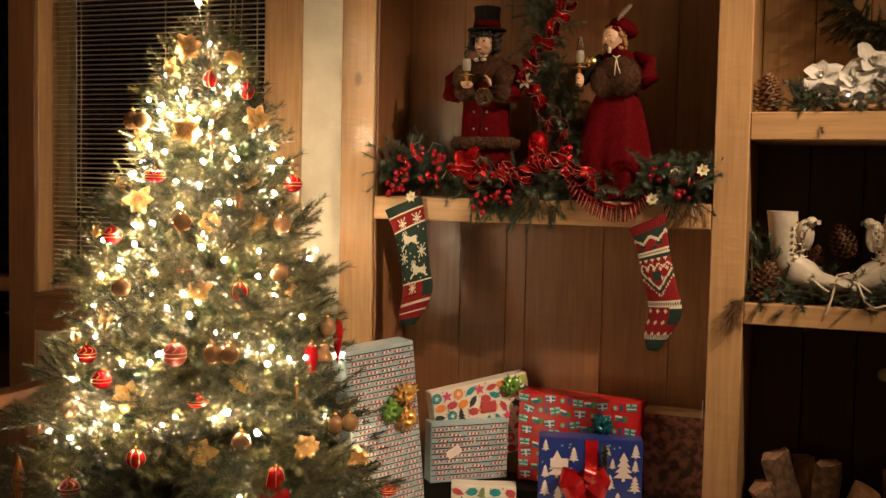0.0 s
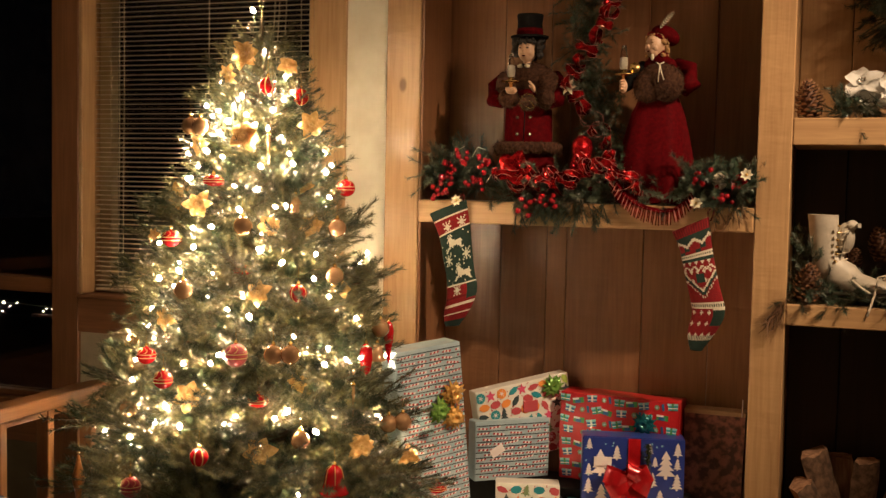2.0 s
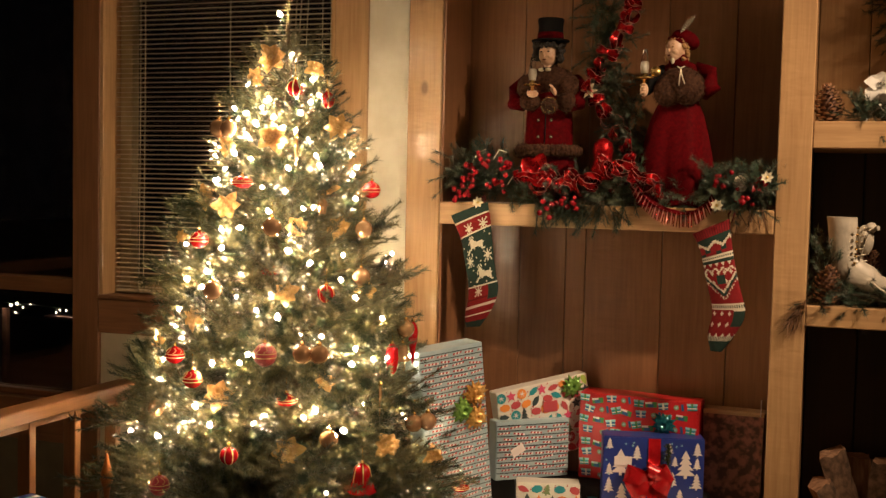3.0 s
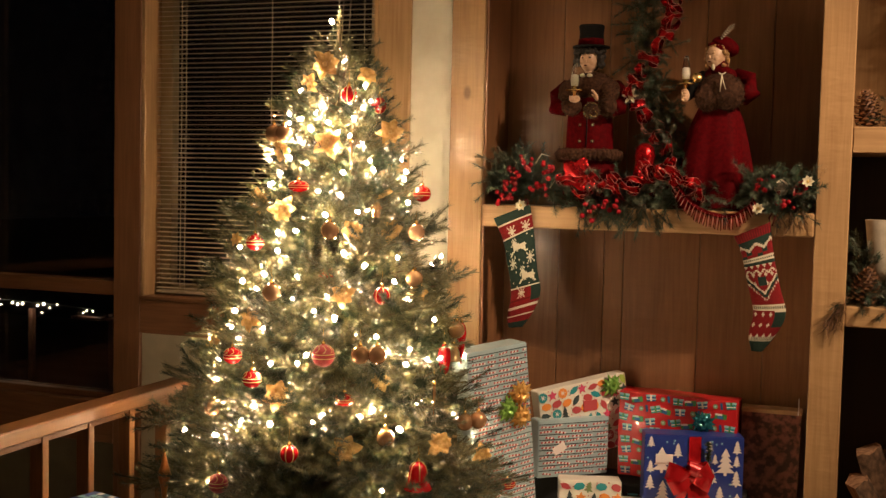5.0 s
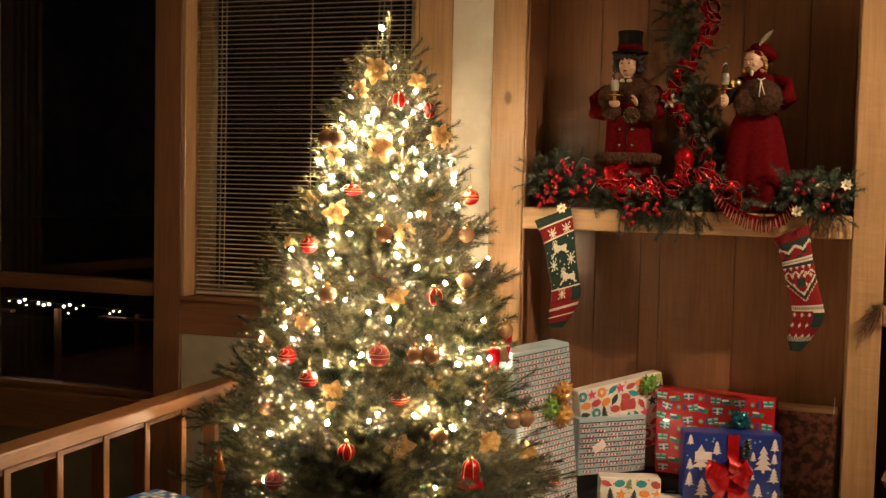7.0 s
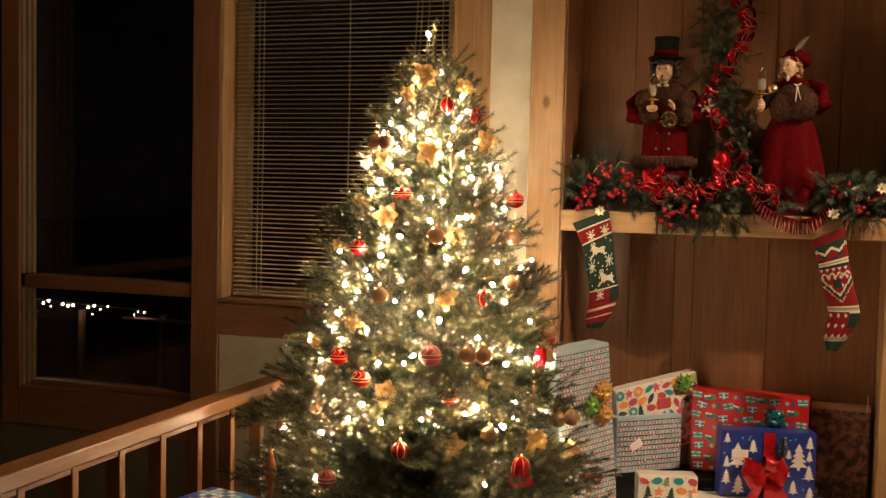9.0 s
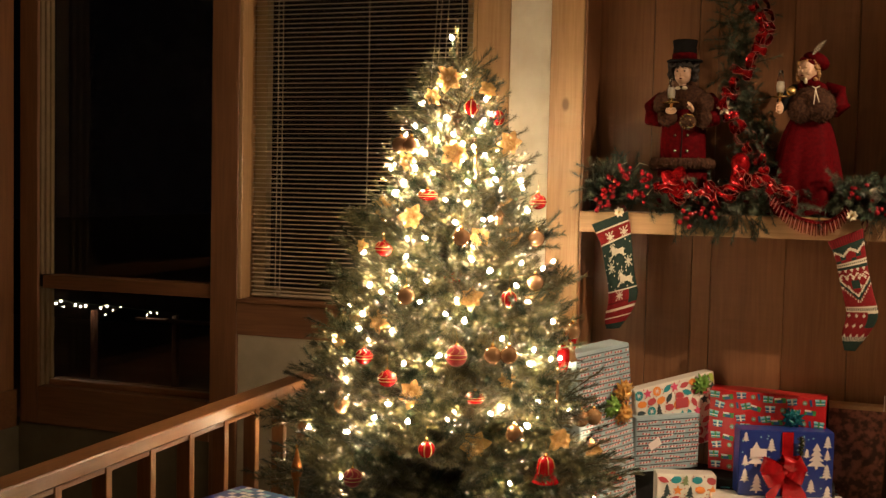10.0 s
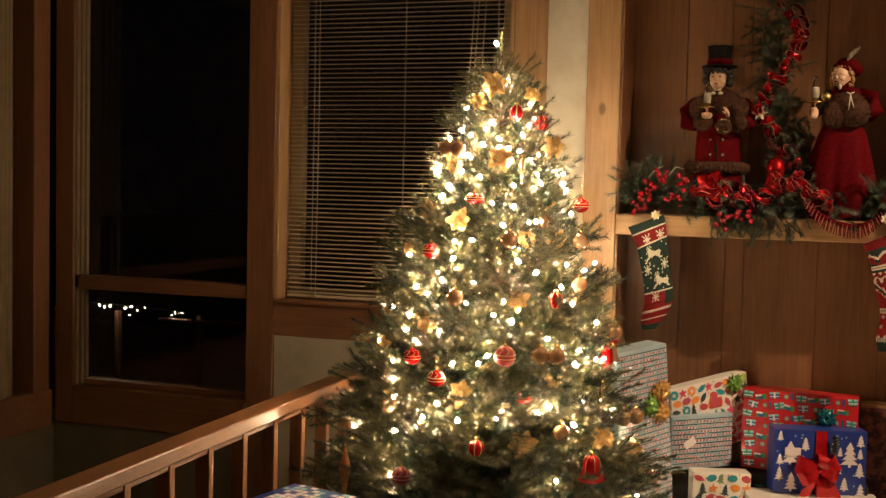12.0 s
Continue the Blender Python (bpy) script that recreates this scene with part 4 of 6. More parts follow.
def parcels_print(w, h, puff, seed):
    pr, r = Print(w, h, puff), random.Random(seed)
    cols, rows = int(w / 0.040), int(h / 0.034)
    for i in range(cols):
        for j in range(rows):
            x, z = w * (i + 0.5 + 0.3 * (j % 2)) / cols, -h * (j + 0.5) / rows
            if x > w - 0.016:
                continue
            x, z = x + r.uniform(-0.006, 0.006), z + r.uniform(-0.005, 0.005)
            q, kind = 0.0155, (i + 2 * j) % 4
            t = r.uniform(-0.25, 0.25)
            c, s = math.cos(t), math.sin(t)
            g = lambda u, v: (x + u * c - v * s, z + u * s + v * c)
            quad = lambda u0, u1, v0, v1, m, up=0.0: pr.poly([g(u0, v0), g(u1, v0), g(u1, v1), g(u0, v1)], m, up)
            if kind in (0, 2):
                quad(-q, q, -q * 0.7, q * 0.3, (PR_TEAL, PR_BLUE)[kind // 2])
                quad(-q * 1.1, q * 1.1, q * 0.3, q * 0.75, PR_SKY)
                quad(-q * 0.2, q * 0.2, -q * 0.7, q * 0.75, (PR_BGREEN, CANE_WHITE)[kind // 2], 0.0003)
                quad(-q * 1.0, q * 1.0, -q * 0.35, -q * 0.15, CANE_WHITE, 0.0003)
            elif kind == 1:
                quad(-q * 1.2, q * 1.2, -q * 0.6, q * 0.5, PR_BGREEN)
                quad(-q * 0.7, q * 0.5, -q * 0.6, q * 0.1, PR_BLUE, 0.0002)
                quad(-q * 1.2, q * 0.2, q * 0.1, q * 0.5, CANE_WHITE, 0.0003)
            else:
                pr.disc(x, z, q * 0.55, q * 0.55, PR_OLIVE)
                pr.star(x, z, q * 0.5, PR_SKY, 6, 0.3, 0, 0.0003)
                quad(q * 1.0, q * 1.5, -q * 0.8, q * 0.6, PR_BLUE)
    return pr.mk


def firs_print(w, h, puff):
    pr, r = Print(w, h, puff), random.Random(5)
    for x, z, q in ((0.055, -0.075, 0.038), (0.255, -0.075, 0.040), (0.020, -0.150, 0.022), (0.105, -0.045, 0.021), (0.215, -0.125, 0.022),
                    (0.290, -0.130, 0.024), (0.240, -0.180, 0.022), (0.290, -0.030, 0.020), (0.130, -0.120, 0.020), (0.060, -0.175, 0.030),
                    (0.020, -0.020, 0.016), (0.205, -0.030, 0.016), (0.105, -0.165, 0.020), (0.020, -0.100, 0.018), (0.222, -0.070, 0.015), (0.290, -0.075, 0.017), (0.160, -0.190, 0.026), (0.295, -0.205, 0.026)):
        pr.fir(x, z, q, CANE_WHITE, 4)
    for i in range(26):
        pr.star(r.uniform(0.01, w - 0.01), r.uniform(-h + 0.01, -0.01), 0.005, PR_SKY, 6, 0.35, 0)
    return pr.mk


def star_bow(r, mat, parent, label, m, seed=0):
    """A stuck-on bow: tiers of looped foil strips round a small disc, facing -y."""
    rd = random.Random(seed)
    ob = part("bow", Maker().lathe([(0.2 * r, 0.0), (0.22 * r, 0.002), (0.1 * r, 0.004)], mat, 10, Matrix.Rotation(radians(90), 4, "X")), parent, label, m=m)
    for tier, (n, k, rise) in enumerate(((11, 1.0, 0.18), (9, 0.78, 0.5), (6, 0.5, 0.75))):
        for i in range(n):
            a = 2 * math.pi * (i + 0.5 * tier) / n + rd.uniform(-0.12, 0.12)
            u = Vector((math.cos(a), 0, math.sin(a)))
            side = Vector((-math.sin(a), 0, math.cos(a)))
            ln, hgt = r * k * rd.uniform(0.9, 1.1), r * rise
            lift = Vector((0, -0.004 - 0.5 * hgt, 0))
            pts = [u * 0.002 + lift * 0.7, u * ln * 0.3 + lift * 1.25, u * ln * 0.55 + lift * 1.3, u * ln + lift * 0.85, u * ln * 0.5 + lift * 0.55, u * 0.002 + lift * 0.4]
            wd = [0.5, 1.25, 1.1, 0.04, 1.0, 0.5]
            side = side + Vector((0, rd.uniform(-0.5, 0.5), 0))
            part("loop", Maker().strip(pts, [side * r * 0.17 * q for q in wd], mat), ob)
    return ob


def present(label, tl, tr, w, d, h, mat, pattern, tilt=0.0, lean=0.0, puff=0.004, seed=0):
    ob = thing("present", label, "present", face_pose(tl, tr, tilt, lean), "wrapped presents")
    part("wrapped_box", soft_box(w, d, h, mat, puff, seed=seed), ob)
    if pattern is not None:
        part("print", pattern, ob, kind="stuff")
    return ob


g1 = present("tall box in teal paper with candy cane stripes", (-1.080, 4.252, 1.072), (-0.935, 4.432, 1.072), 0.228, 0.09, 1.061, TEAL,
             candy_print(0.228, 1.061, 0.003, 1), tilt=6.0, puff=0.003, seed=1)
star_bow(0.043, GREEN_RIBBON, g1, "green foil bow", Matrix.Translation((0.132, -0.004, -0.195)), 1)
star_bow(0.046, GOLD_RIBBON, g1, "gold foil bow", Matrix.Translation((0.183, -0.004, -0.155)), 2)
star_bow(0.044, GOLD_RIBBON, g1, "gold foil bow", Matrix.Translation((0.180, -0.004, -0.228)), 3)
g2 = present("white box printed with colourful stars and leaves, leaning on the wall", (-0.940, 4.592, 0.905), (-0.69, 4.806, 0.967), 0.335, 0.055, 0.25,
             WHITE_PAPER, confetti_print(0.335, 0.25, 0.003, 8), tilt=9.5, puff=0.003, seed=2)
star_bow(0.042, GREEN_RIBBON, g2, "green foil bow", Matrix.Translation((0.27, -0.004, -0.032)), 5)
part("gift_tag", Maker().box(-0.026, 0.026, -0.002, 0.0, -0.018, 0.018, CANE_RED, 0.0008), g2, "small red gift tag",
     m=Matrix.Translation((0.185, -0.006, -0.082)) @ Matrix.Rotation(0.1, 4, "Y"))
g3 = present("flat box in teal paper with candy cane stripes", (-0.925, 4.563, 0.818), (-0.727, 4.733, 0.818), 0.262, 0.06, 0.192, TEAL,
             candy_print(0.262, 0.192, 0.003, 4), puff=0.003, seed=3)
part("gift_tag", Maker().box(-0.024, 0.024, -0.0015, 0.0, -0.014, 0.014, CANE_WHITE, 0.0006), g3, "white gift tag",
     m=Matrix.Translation((0.075, -0.006, -0.095)) @ Matrix.Rotation(-0.5, 4, "Y"))
g4 = present("bulging red box printed with small parcels", (-0.695, 4.742, 0.908), (-0.310, 4.710, 0.908), 0.388, 0.10, 0.285, RED_PAPER,
             parcels_print(0.388, 0.285, 0.012, 3), puff=0.012, seed=4)
star_bow(0.043, TEAL_RIBBON, g4, "teal foil bow", Matrix.Translation((0.285, -0.010, -0.075)), 7)
g5 = present("blue box printed with white fir trees", (-0.580, 4.578, 0.806), (-0.280, 4.662, 0.810), 0.312, 0.085, 0.222, BLUE_PAPER,
             firs_print(0.312, 0.222, 0.002), puff=0.002, seed=5)
ribbon = Maker()
ribbon.strip([(0.158, -0.0035, -0.002), (0.158, -0.0065, -0.05), (0.158, -0.0068, -0.12), (0.158, -0.0065, -0.218)], [(0.019, 0, 0)] * 4, RED_RIBBON)
part("ribbon", ribbon, g5, "red satin ribbon")
bow = part("bow", Maker().ball((0, -0.018, 0), (0.013, 0.010, 0.013), RED_RIBBON, 10, 6), g5, "large red satin bow",
           m=Matrix.Translation((0.145, -0.010, -0.125)) @ Matrix.Scale(1.35, 4))
for ang, ln in ((165, 0.062), (28, 0.050), (208, 0.058), (-18, 0.048), (70, 0.036)):
    u = Vector((math.cos(radians(ang)), 0, math.sin(radians(ang))))
    v = Vector((-u.z, 0, u.x))
    pts, wd = [], []
    for k in range(13):
        t = 2 * math.pi * k / 12
        pts.append(u * ln * 0.5 * (1 - math.cos(t)) + Vector((0, -0.012 - 0.020 * math.sin(t) - 0.10 * ln * (1 - math.cos(t)), 0)))
        wd.append(v * (0.006 + 0.013 * math.sin(t / 2)) + Vector((0, 0.003 * math.sin(3 * t), 0)))
    part("loop", Maker().strip(pts, wd, RED_RIBBON), bow)
for dx, ln in ((0.045, 0.085), (-0.035, 0.075), (0.012, 0.095)):
    part("tail", Maker().strip([(0.1 * dx, -0.010, -0.004), (0.45 * dx, -0.026, -0.4 * ln), (0.8 * dx, -0.018, -0.7 * ln), (dx, -0.016, -ln)],
                               [(0.010, 0.001, 0.003), (0.013, 0.004, 0.005), (0.014, -0.003, 0.005), (0.015, 0.002, 0.006)], RED_RIBBON), bow)
tin, rd = Maker(), np.random.default_rng(4)
for k in range(420):
    zz, a = rd.uniform(-0.045, 0.045), rd.uniform(0, 2 * math.pi)
    d = Vector((math.cos(a), -abs(math.sin(a)), rd.uniform(-0.4, 0.4))) * rd.uniform(0.008, 0.018)
    tin.add([(0, 0, zz), (0.0022, 0, zz + 0.002), tuple(d + Vector((0, 0, zz)))], [(0, 1, 2)], SILVER_TINSEL, False)
part("tinsel", tin, g5, "silver tinsel sprig", m=Matrix.Translation((0.196, -0.018, -0.066)) @ Matrix.Scale(1.15, 4))
part("gift_tag", Maker().box(-0.027, 0.027, -0.0015, 0.0, -0.014, 0.014, CANE_WHITE, 0.0006), g5, "white gift tag", m=Matrix.Translation((0.062, -0.005, -0.075)))
g6 = present("small puffy white box printed with colourful shapes", (-0.842, 4.528, 0.640), (-0.65, 4.590, 0.635), 0.20, 0.07, 0.635, WHITE_PAPER,
             confetti_print(0.20, 0.635, 0.006, 12), puff=0.006, seed=6)
g7 = present("wide white box printed with colourful shapes", (-0.630, 4.36, 0.583), (-0.20, 4.44, 0.583), 0.44, 0.27, 0.580, WHITE_PAPER,
             confetti_print(0.44, 0.58, 0.003, 15), puff=0.002, seed=7)
topp = confetti_print(0.44, 0.27, 0.0, 21)
part("top_print", topp, g7, kind="stuff", m=Matrix.Translation((0, 0.27, 0.0005)) @ Matrix.Rotation(radians(-90), 4, "X") @ Matrix.Scale(-1, 4, (0, 0, 1)) @ Matrix.Translation((0, 0, 0.0)))
g8 = present("box in blue and silver checked paper by the railing", (-1.93, 3.30, 0.748), (-1.70, 3.24, 0.748), 0.24, 0.23, 0.745, BLUE_PAPER, None, puff=0.002, seed=8)
chk = Maker()
for i in range(10):
    for j in range(10):
        if random.random() < 0.72:
            x, y = 0.012 + 0.022 * i, 0.010 + 0.0215 * j
            chk.add([(x, y, 0.003), (x + 0.019, y, 0.003), (x + 0.019, y + 0.018, 0.003), (x, y + 0.018, 0.003)], [(0, 1, 2, 3)],
                    random.choice((CANE_WHITE, PR_SKY, CANE_WHITE, PR_BLUE)), False)
part("top_print", chk, g8, kind="stuff")
solo("black_box", Maker().box(-0.99, -0.27, 4.672, 4.85, 0.0, 0.612, BLACK_BOARD, 0.004), "matte black chest under the presents", "chest")
bag = thing("paper_bag", "mottled reddish brown paper bag leaning in the alcove", "bag", Matrix.Translation((-0.205, 4.80, 0)))
bm_ = Maker()
bm_.add([(-0.075, -0.028, 0), (0.075, -0.028, 0), (0.075, 0.028, 0), (-0.075, 0.028, 0), (-0.093, -0.03, 0.872), (0.093, -0.03, 0.872), (0.093, 0.03, 0.872), (-0.093, 0.03, 0.872)],
        [(3, 2, 1, 0), (0, 1, 5, 4), (1, 2, 6, 5), (2, 3, 7, 6), (3, 0, 4, 7)], BAG_PAPER, False)
part("body", bm_, bag)
part("folded_rim", Maker().box(-0.095, 0.095, -0.032, 0.032, 0.868, 0.884, KRAFT, 0.003), bag, "pale folded paper rim")
part("handle", Maker().tube([(0.082, -0.032, 0.87), (0.083, -0.034, 0.90), (0.083, -0.034, 0.925)], 0.0016, CANE_WHITE, 5), bag)

# ---- stockings ----
KNIT = {"r": material("red knit wool", (0.22, 0.012, 0.014), 0.9, colour2=(0.15, 0.008, 0.010), scale=300, bump=0.6, spec=0.2),
        "d": material("dark red knit wool", (0.13, 0.008, 0.010), 0.9, colour2=(0.09, 0.006, 0.007), scale=300, bump=0.6, spec=0.2),
        "g": material("dark green knit wool", (0.020, 0.040, 0.030), 0.9, colour2=(0.014, 0.028, 0.022), scale=300, bump=0.6, spec=0.2),
        "w": material("cream knit wool", (0.62, 0.56, 0.44), 0.9, colour2=(0.52, 0.46, 0.35), scale=300, bump=0.6, spec=0.2)}
DEER = ("....w.w..........", "...w.w.w.........", "....www..........", "...wwwww.........", "..w.wwwwww.......", "....wwwwwwwwwwww.",
        "....wwwwwwwwwwwww", "....wwwwwwwwwwww.", "..www..w....wwww.", ".ww...........ww.", "ww.............ww")
FLAKE = ("w..w..w", ".w.w.w.", "..www..", "wwwwwww", "..www..", ".w.w.w.", "w..w..w")


def stamp(art, c, r):
    return 0 <= r < len(art) and 0 <= c < len(art[0]) and art[r][c] == "w"


def reindeer_knit(u, v, c, r, n):
    if v < 0.085:
        return "g"
    if v < 0.20:
        if v < 0.10 or v > 0.187:
            return "w"
        return "w" if stamp(FLAKE, c - 8, r - 10) or stamp(FLAKE, c - 21, r - 10) else "r"
    if v < 0.595:
        if stamp(DEER, c - 6, r - 18) or stamp(DEER, c - 11, r - 37):
            return "w"
        return "w" if stamp(FLAKE, c - 4, r - 30) or stamp(FLAKE, c - 22, r - 30) or (c * 7 + r * 5) % 43 == 0 else "g"
    if v < 0.612:
        return "w"
    if u > 0.74 and 0.60 < v < 0.74:
        return "g"
    if v > 0.915:
        return "g"
    if stamp(FLAKE, c - 9, r - 51):
        return "w"
    return "w" if 0.765 < v < 0.780 or 0.845 < v < 0.860 else ("d" if 0.705 < v < 0.715 else "r")


def chevron_knit(u, v, c, r, n):
    if v < 0.09:
        return "d" if c % 2 else "r"
    if v < 0.24:
        zig = 0.135 + 0.045 * abs((u * 2.2 + 0.4) % 1 * 2 - 1)
        return "w" if abs(v - zig) < 0.011 else ("g" if v < zig or (c // 5 + r // 6) % 3 == 0 else "r")
    if v < 0.275:
        return "g" if 0.252 < v < 0.264 and c % 2 else "w"
    if v < 0.30:
        return "g"
    if v < 0.62:
        vee = 0.53 - 0.30 * abs(u - 0.5)
        zig = 0.335 + 0.03 * abs((u * 4) % 1 * 2 - 1)
        if abs(v - vee) < 0.010 and v > 0.34 or abs(v - zig) < 0.007:
            return "w"
        if abs(v - vee - 0.055) < 0.008 and c % 2:
            return "w"
        if abs(u - 0.5) < 0.14 and 0.39 < v < 0.46 or vee < v < vee + 0.04:
            return "g"
        return "w" if v < 0.46 and (c % 6, r % 6) in ((1, 1), (1, 2), (0, 1), (2, 1), (1, 0)) else "r"
    if v < 0.665:
        return "g" if 0.636 < v < 0.650 and c % 2 else "w"
    if u > 0.68 and v < 0.80:
        return "g" if v > 0.675 else "w"
    if v < 0.875:
        return "w" if (c % 7, r % 7) in ((2, 2), (1, 2), (3, 2), (2, 1), (2, 3)) else "r"
    if v < 0.905:
        return "g" if c % 2 else "w"
    return "g"


def stocking(label, left, right, stops, pattern, y, bulge, hook):
    """A knitted stocking: a grid of stitches between two outlines, front and back."""
    cols, rows = 30, 84
    mk = Maker()
    lx, lz = [p[0] for p in left], [p[1] for p in left]
    rx, rz = [p[0] for p in right], [p[1] for p in right]
    base = Vector((lx[0], y, lz[-1]))
    smooth = lambda t, a, b: float(np.mean([np.interp(np.clip(t + e, 0, 1), a, b) for e in (-0.06, -0.03, 0, 0.03, 0.06)]))
    grid = {}
    for side in (0, 1):
        for r in range(rows + 1):
            v = r / rows
            a, b = Vector((smooth(v, stops, lx), 0, smooth(v, stops, lz))), Vector((smooth(v, stops, rx), 0, smooth(v, stops, rz)))
            for c in range(cols + 1):
                u = c / cols
                round_ = math.sqrt(max(0.0, 1 - (2 * u - 1) ** 2)) * (0.35 + 0.65 * math.sin(math.pi * min(1, 0.12 + v * 0.86)) ** 0.5)
                p = a.lerp(b, u)
                wob = 0.0016 * math.sin(9 * v + 3 * u) + 0.0007 * ((c + r) % 2)
                grid[side, r, c] = (p.x - base.x, (-bulge * round_ - wob) if side == 0 else 0.25 * bulge * round_, p.z - base.z)
    for side in (0, 1):
        for r in range(rows):
            for c in range(cols):
                q = [grid[side, r, c], grid[side, r + 1, c], grid[side, r + 1, c + 1], grid[side, r, c + 1]]
                mk.add(q if side == 0 else q[::-1], [(0, 1, 2, 3)], KNIT[pattern((c + 0.5) / cols, (r + 0.5) / rows, c, r, rows)], True)
    ob = thing("christmas_stocking", label, "stocking", Matrix.Translation(base), "stockings on the mantel")
    part("knitted_body", mk, ob)
    h = Vector(hook) - base
    part("hanging_loop", Maker().tube([tuple(h + Vector((0.004, 0, -0.03))), tuple(h + Vector((0.012, 0.005, 0.0))), tuple(h + Vector((0.004, 0.018, 0.012))),
                                       tuple(h + Vector((-0.006, 0.004, -0.004))), tuple(h + Vector((-0.004, 0, -0.03)))], 0.003, KNIT["d"], 5), ob)
    return ob


stocking("knitted stocking with cream reindeer on dark green", [(-1.107, 1.485), (-1.067, 1.409), (-1.050, 1.317), (-1.039, 1.271), (-1.036, 1.211), (-1.050, 1.147), (-1.040, 1.114)],
         [(-0.980, 1.534), (-0.967, 1.459), (-0.956, 1.367), (-0.947, 1.297), (-0.932, 1.247), (-0.955, 1.178), (-1.000, 1.115)], (0, 0.18, 0.40, 0.53, 0.68, 0.85, 1), reindeer_knit, 4.580, 0.024, (-1.0, 4.58, 1.535))
stocking("knitted red stocking with white zigzags and a green heel", [(-0.333, 1.452), (-0.305, 1.400), (-0.292, 1.338), (-0.275, 1.268), (-0.260, 1.212), (-0.278, 1.145), (-0.263, 1.090)],
         [(-0.224, 1.502), (-0.217, 1.439), (-0.202, 1.355), (-0.185, 1.286), (-0.162, 1.214), (-0.192, 1.151), (-0.238, 1.088)], (0, 0.16, 0.34, 0.53, 0.70, 0.86, 1), chevron_knit, 4.578, 0.025, (-0.222, 4.578, 1.512))

# ---- evergreen garlands ----
GAR = material("garland needles", (0.050, 0.080, 0.045), 0.4, colour2=(0.020, 0.038, 0.024), scale=70)
GAR2 = material("grey green garland needles", (0.105, 0.125, 0.078), 0.4, colour2=(0.045, 0.060, 0.040), scale=70)
BERRY = material("red berry", (0.34, 0.008, 0.016), 0.25, colour2=(0.22, 0.004, 0.010), scale=90, coat=0.3)
FOIL = material("red foil ribbon", (0.58, 0.012, 0.018), 0.12, metal=0.8, colour2=(0.30, 0.006, 0.009), scale=80, bump=1.0)
FOIL_EDGE = material("pale wired edge", (0.50, 0.22, 0.19), 0.3, metal=0.4)
CREAM = material("cream silk petal", (0.75, 0.68, 0.52), 0.7, colour2=(0.66, 0.58, 0.42), scale=60)
CONE = material("pine cone scale", (0.15, 0.062, 0.030), 0.7, colour2=(0.08, 0.033, 0.016), scale=90)
CONE_TIP = material("pale cone tip", (0.30, 0.15, 0.078), 0.7)
FROST = material("frosted cone", (0.62, 0.60, 0.56), 0.7, colour2=(0.2, 0.12, 0.08), scale=120)


DRY = material("dry brown needles", (0.20, 0.095, 0.040), 0.7, colour2=(0.11, 0.05, 0.022), scale=60)


def foliage(count, seed, place, heading, length, per_m=1100, needle=0.021, mats=(GAR, GAR, GAR2)):
    rng_, mk = np.random.default_rng(seed), Maker()
    for i in range(count):
        p = place(i / count, rng_)
        sprig(rng_, mk, tuple(p), tuple(heading(p, rng_)), length * rng_.uniform(0.6, 1.25), mats, per_m, needle, 0.0011)
    return mk


def curl(maker, rng_, centre, size, mat=FOIL, edge=FOIL_EDGE, wide=0.016, turns=1.2):
    """A crumpled loop of ribbon with pale wired edges."""
    ax = Vector(rng_.normal(0, 1, 3)).normalized()
    u = ax.cross(Vector((0.3, 0.2, 0.9))).normalized()
    w = ax.cross(u)
    pts, wd = [], []
    for k in range(15):
        t = turns * 2 * math.pi * k / 14
        rr = size * (1 + 0.25 * math.sin(2.3 * t + rng_.uniform(-0.2, 0.2)))
        pts.append(Vector(centre) + rr * (math.cos(t) * u + math.sin(t) * w) + ax * size * 0.5 * (k / 14 - 0.5))
        wd.append((ax * wide * (0.75 + 0.25 * math.sin(3 * t))) + u * rng_.uniform(-0.003, 0.003))
    maker.strip(pts, wd, mat)
    for s in (-1, 1):
        maker.tube([p + s * q for p, q in zip(pts, wd)], 0.0007, edge, 4)


def berries(seed, n=9, r=0.0085, size=0.026):
    rd_ = random.Random(seed)
    mk = Maker()
    for i in range(n):
        mk.ball((rd_.uniform(-size, size), rd_.uniform(-size, 0.3 * size), rd_.uniform(-size, size)), r * rd_.uniform(0.8, 1.1), BERRY, 9, 6)
    return mk


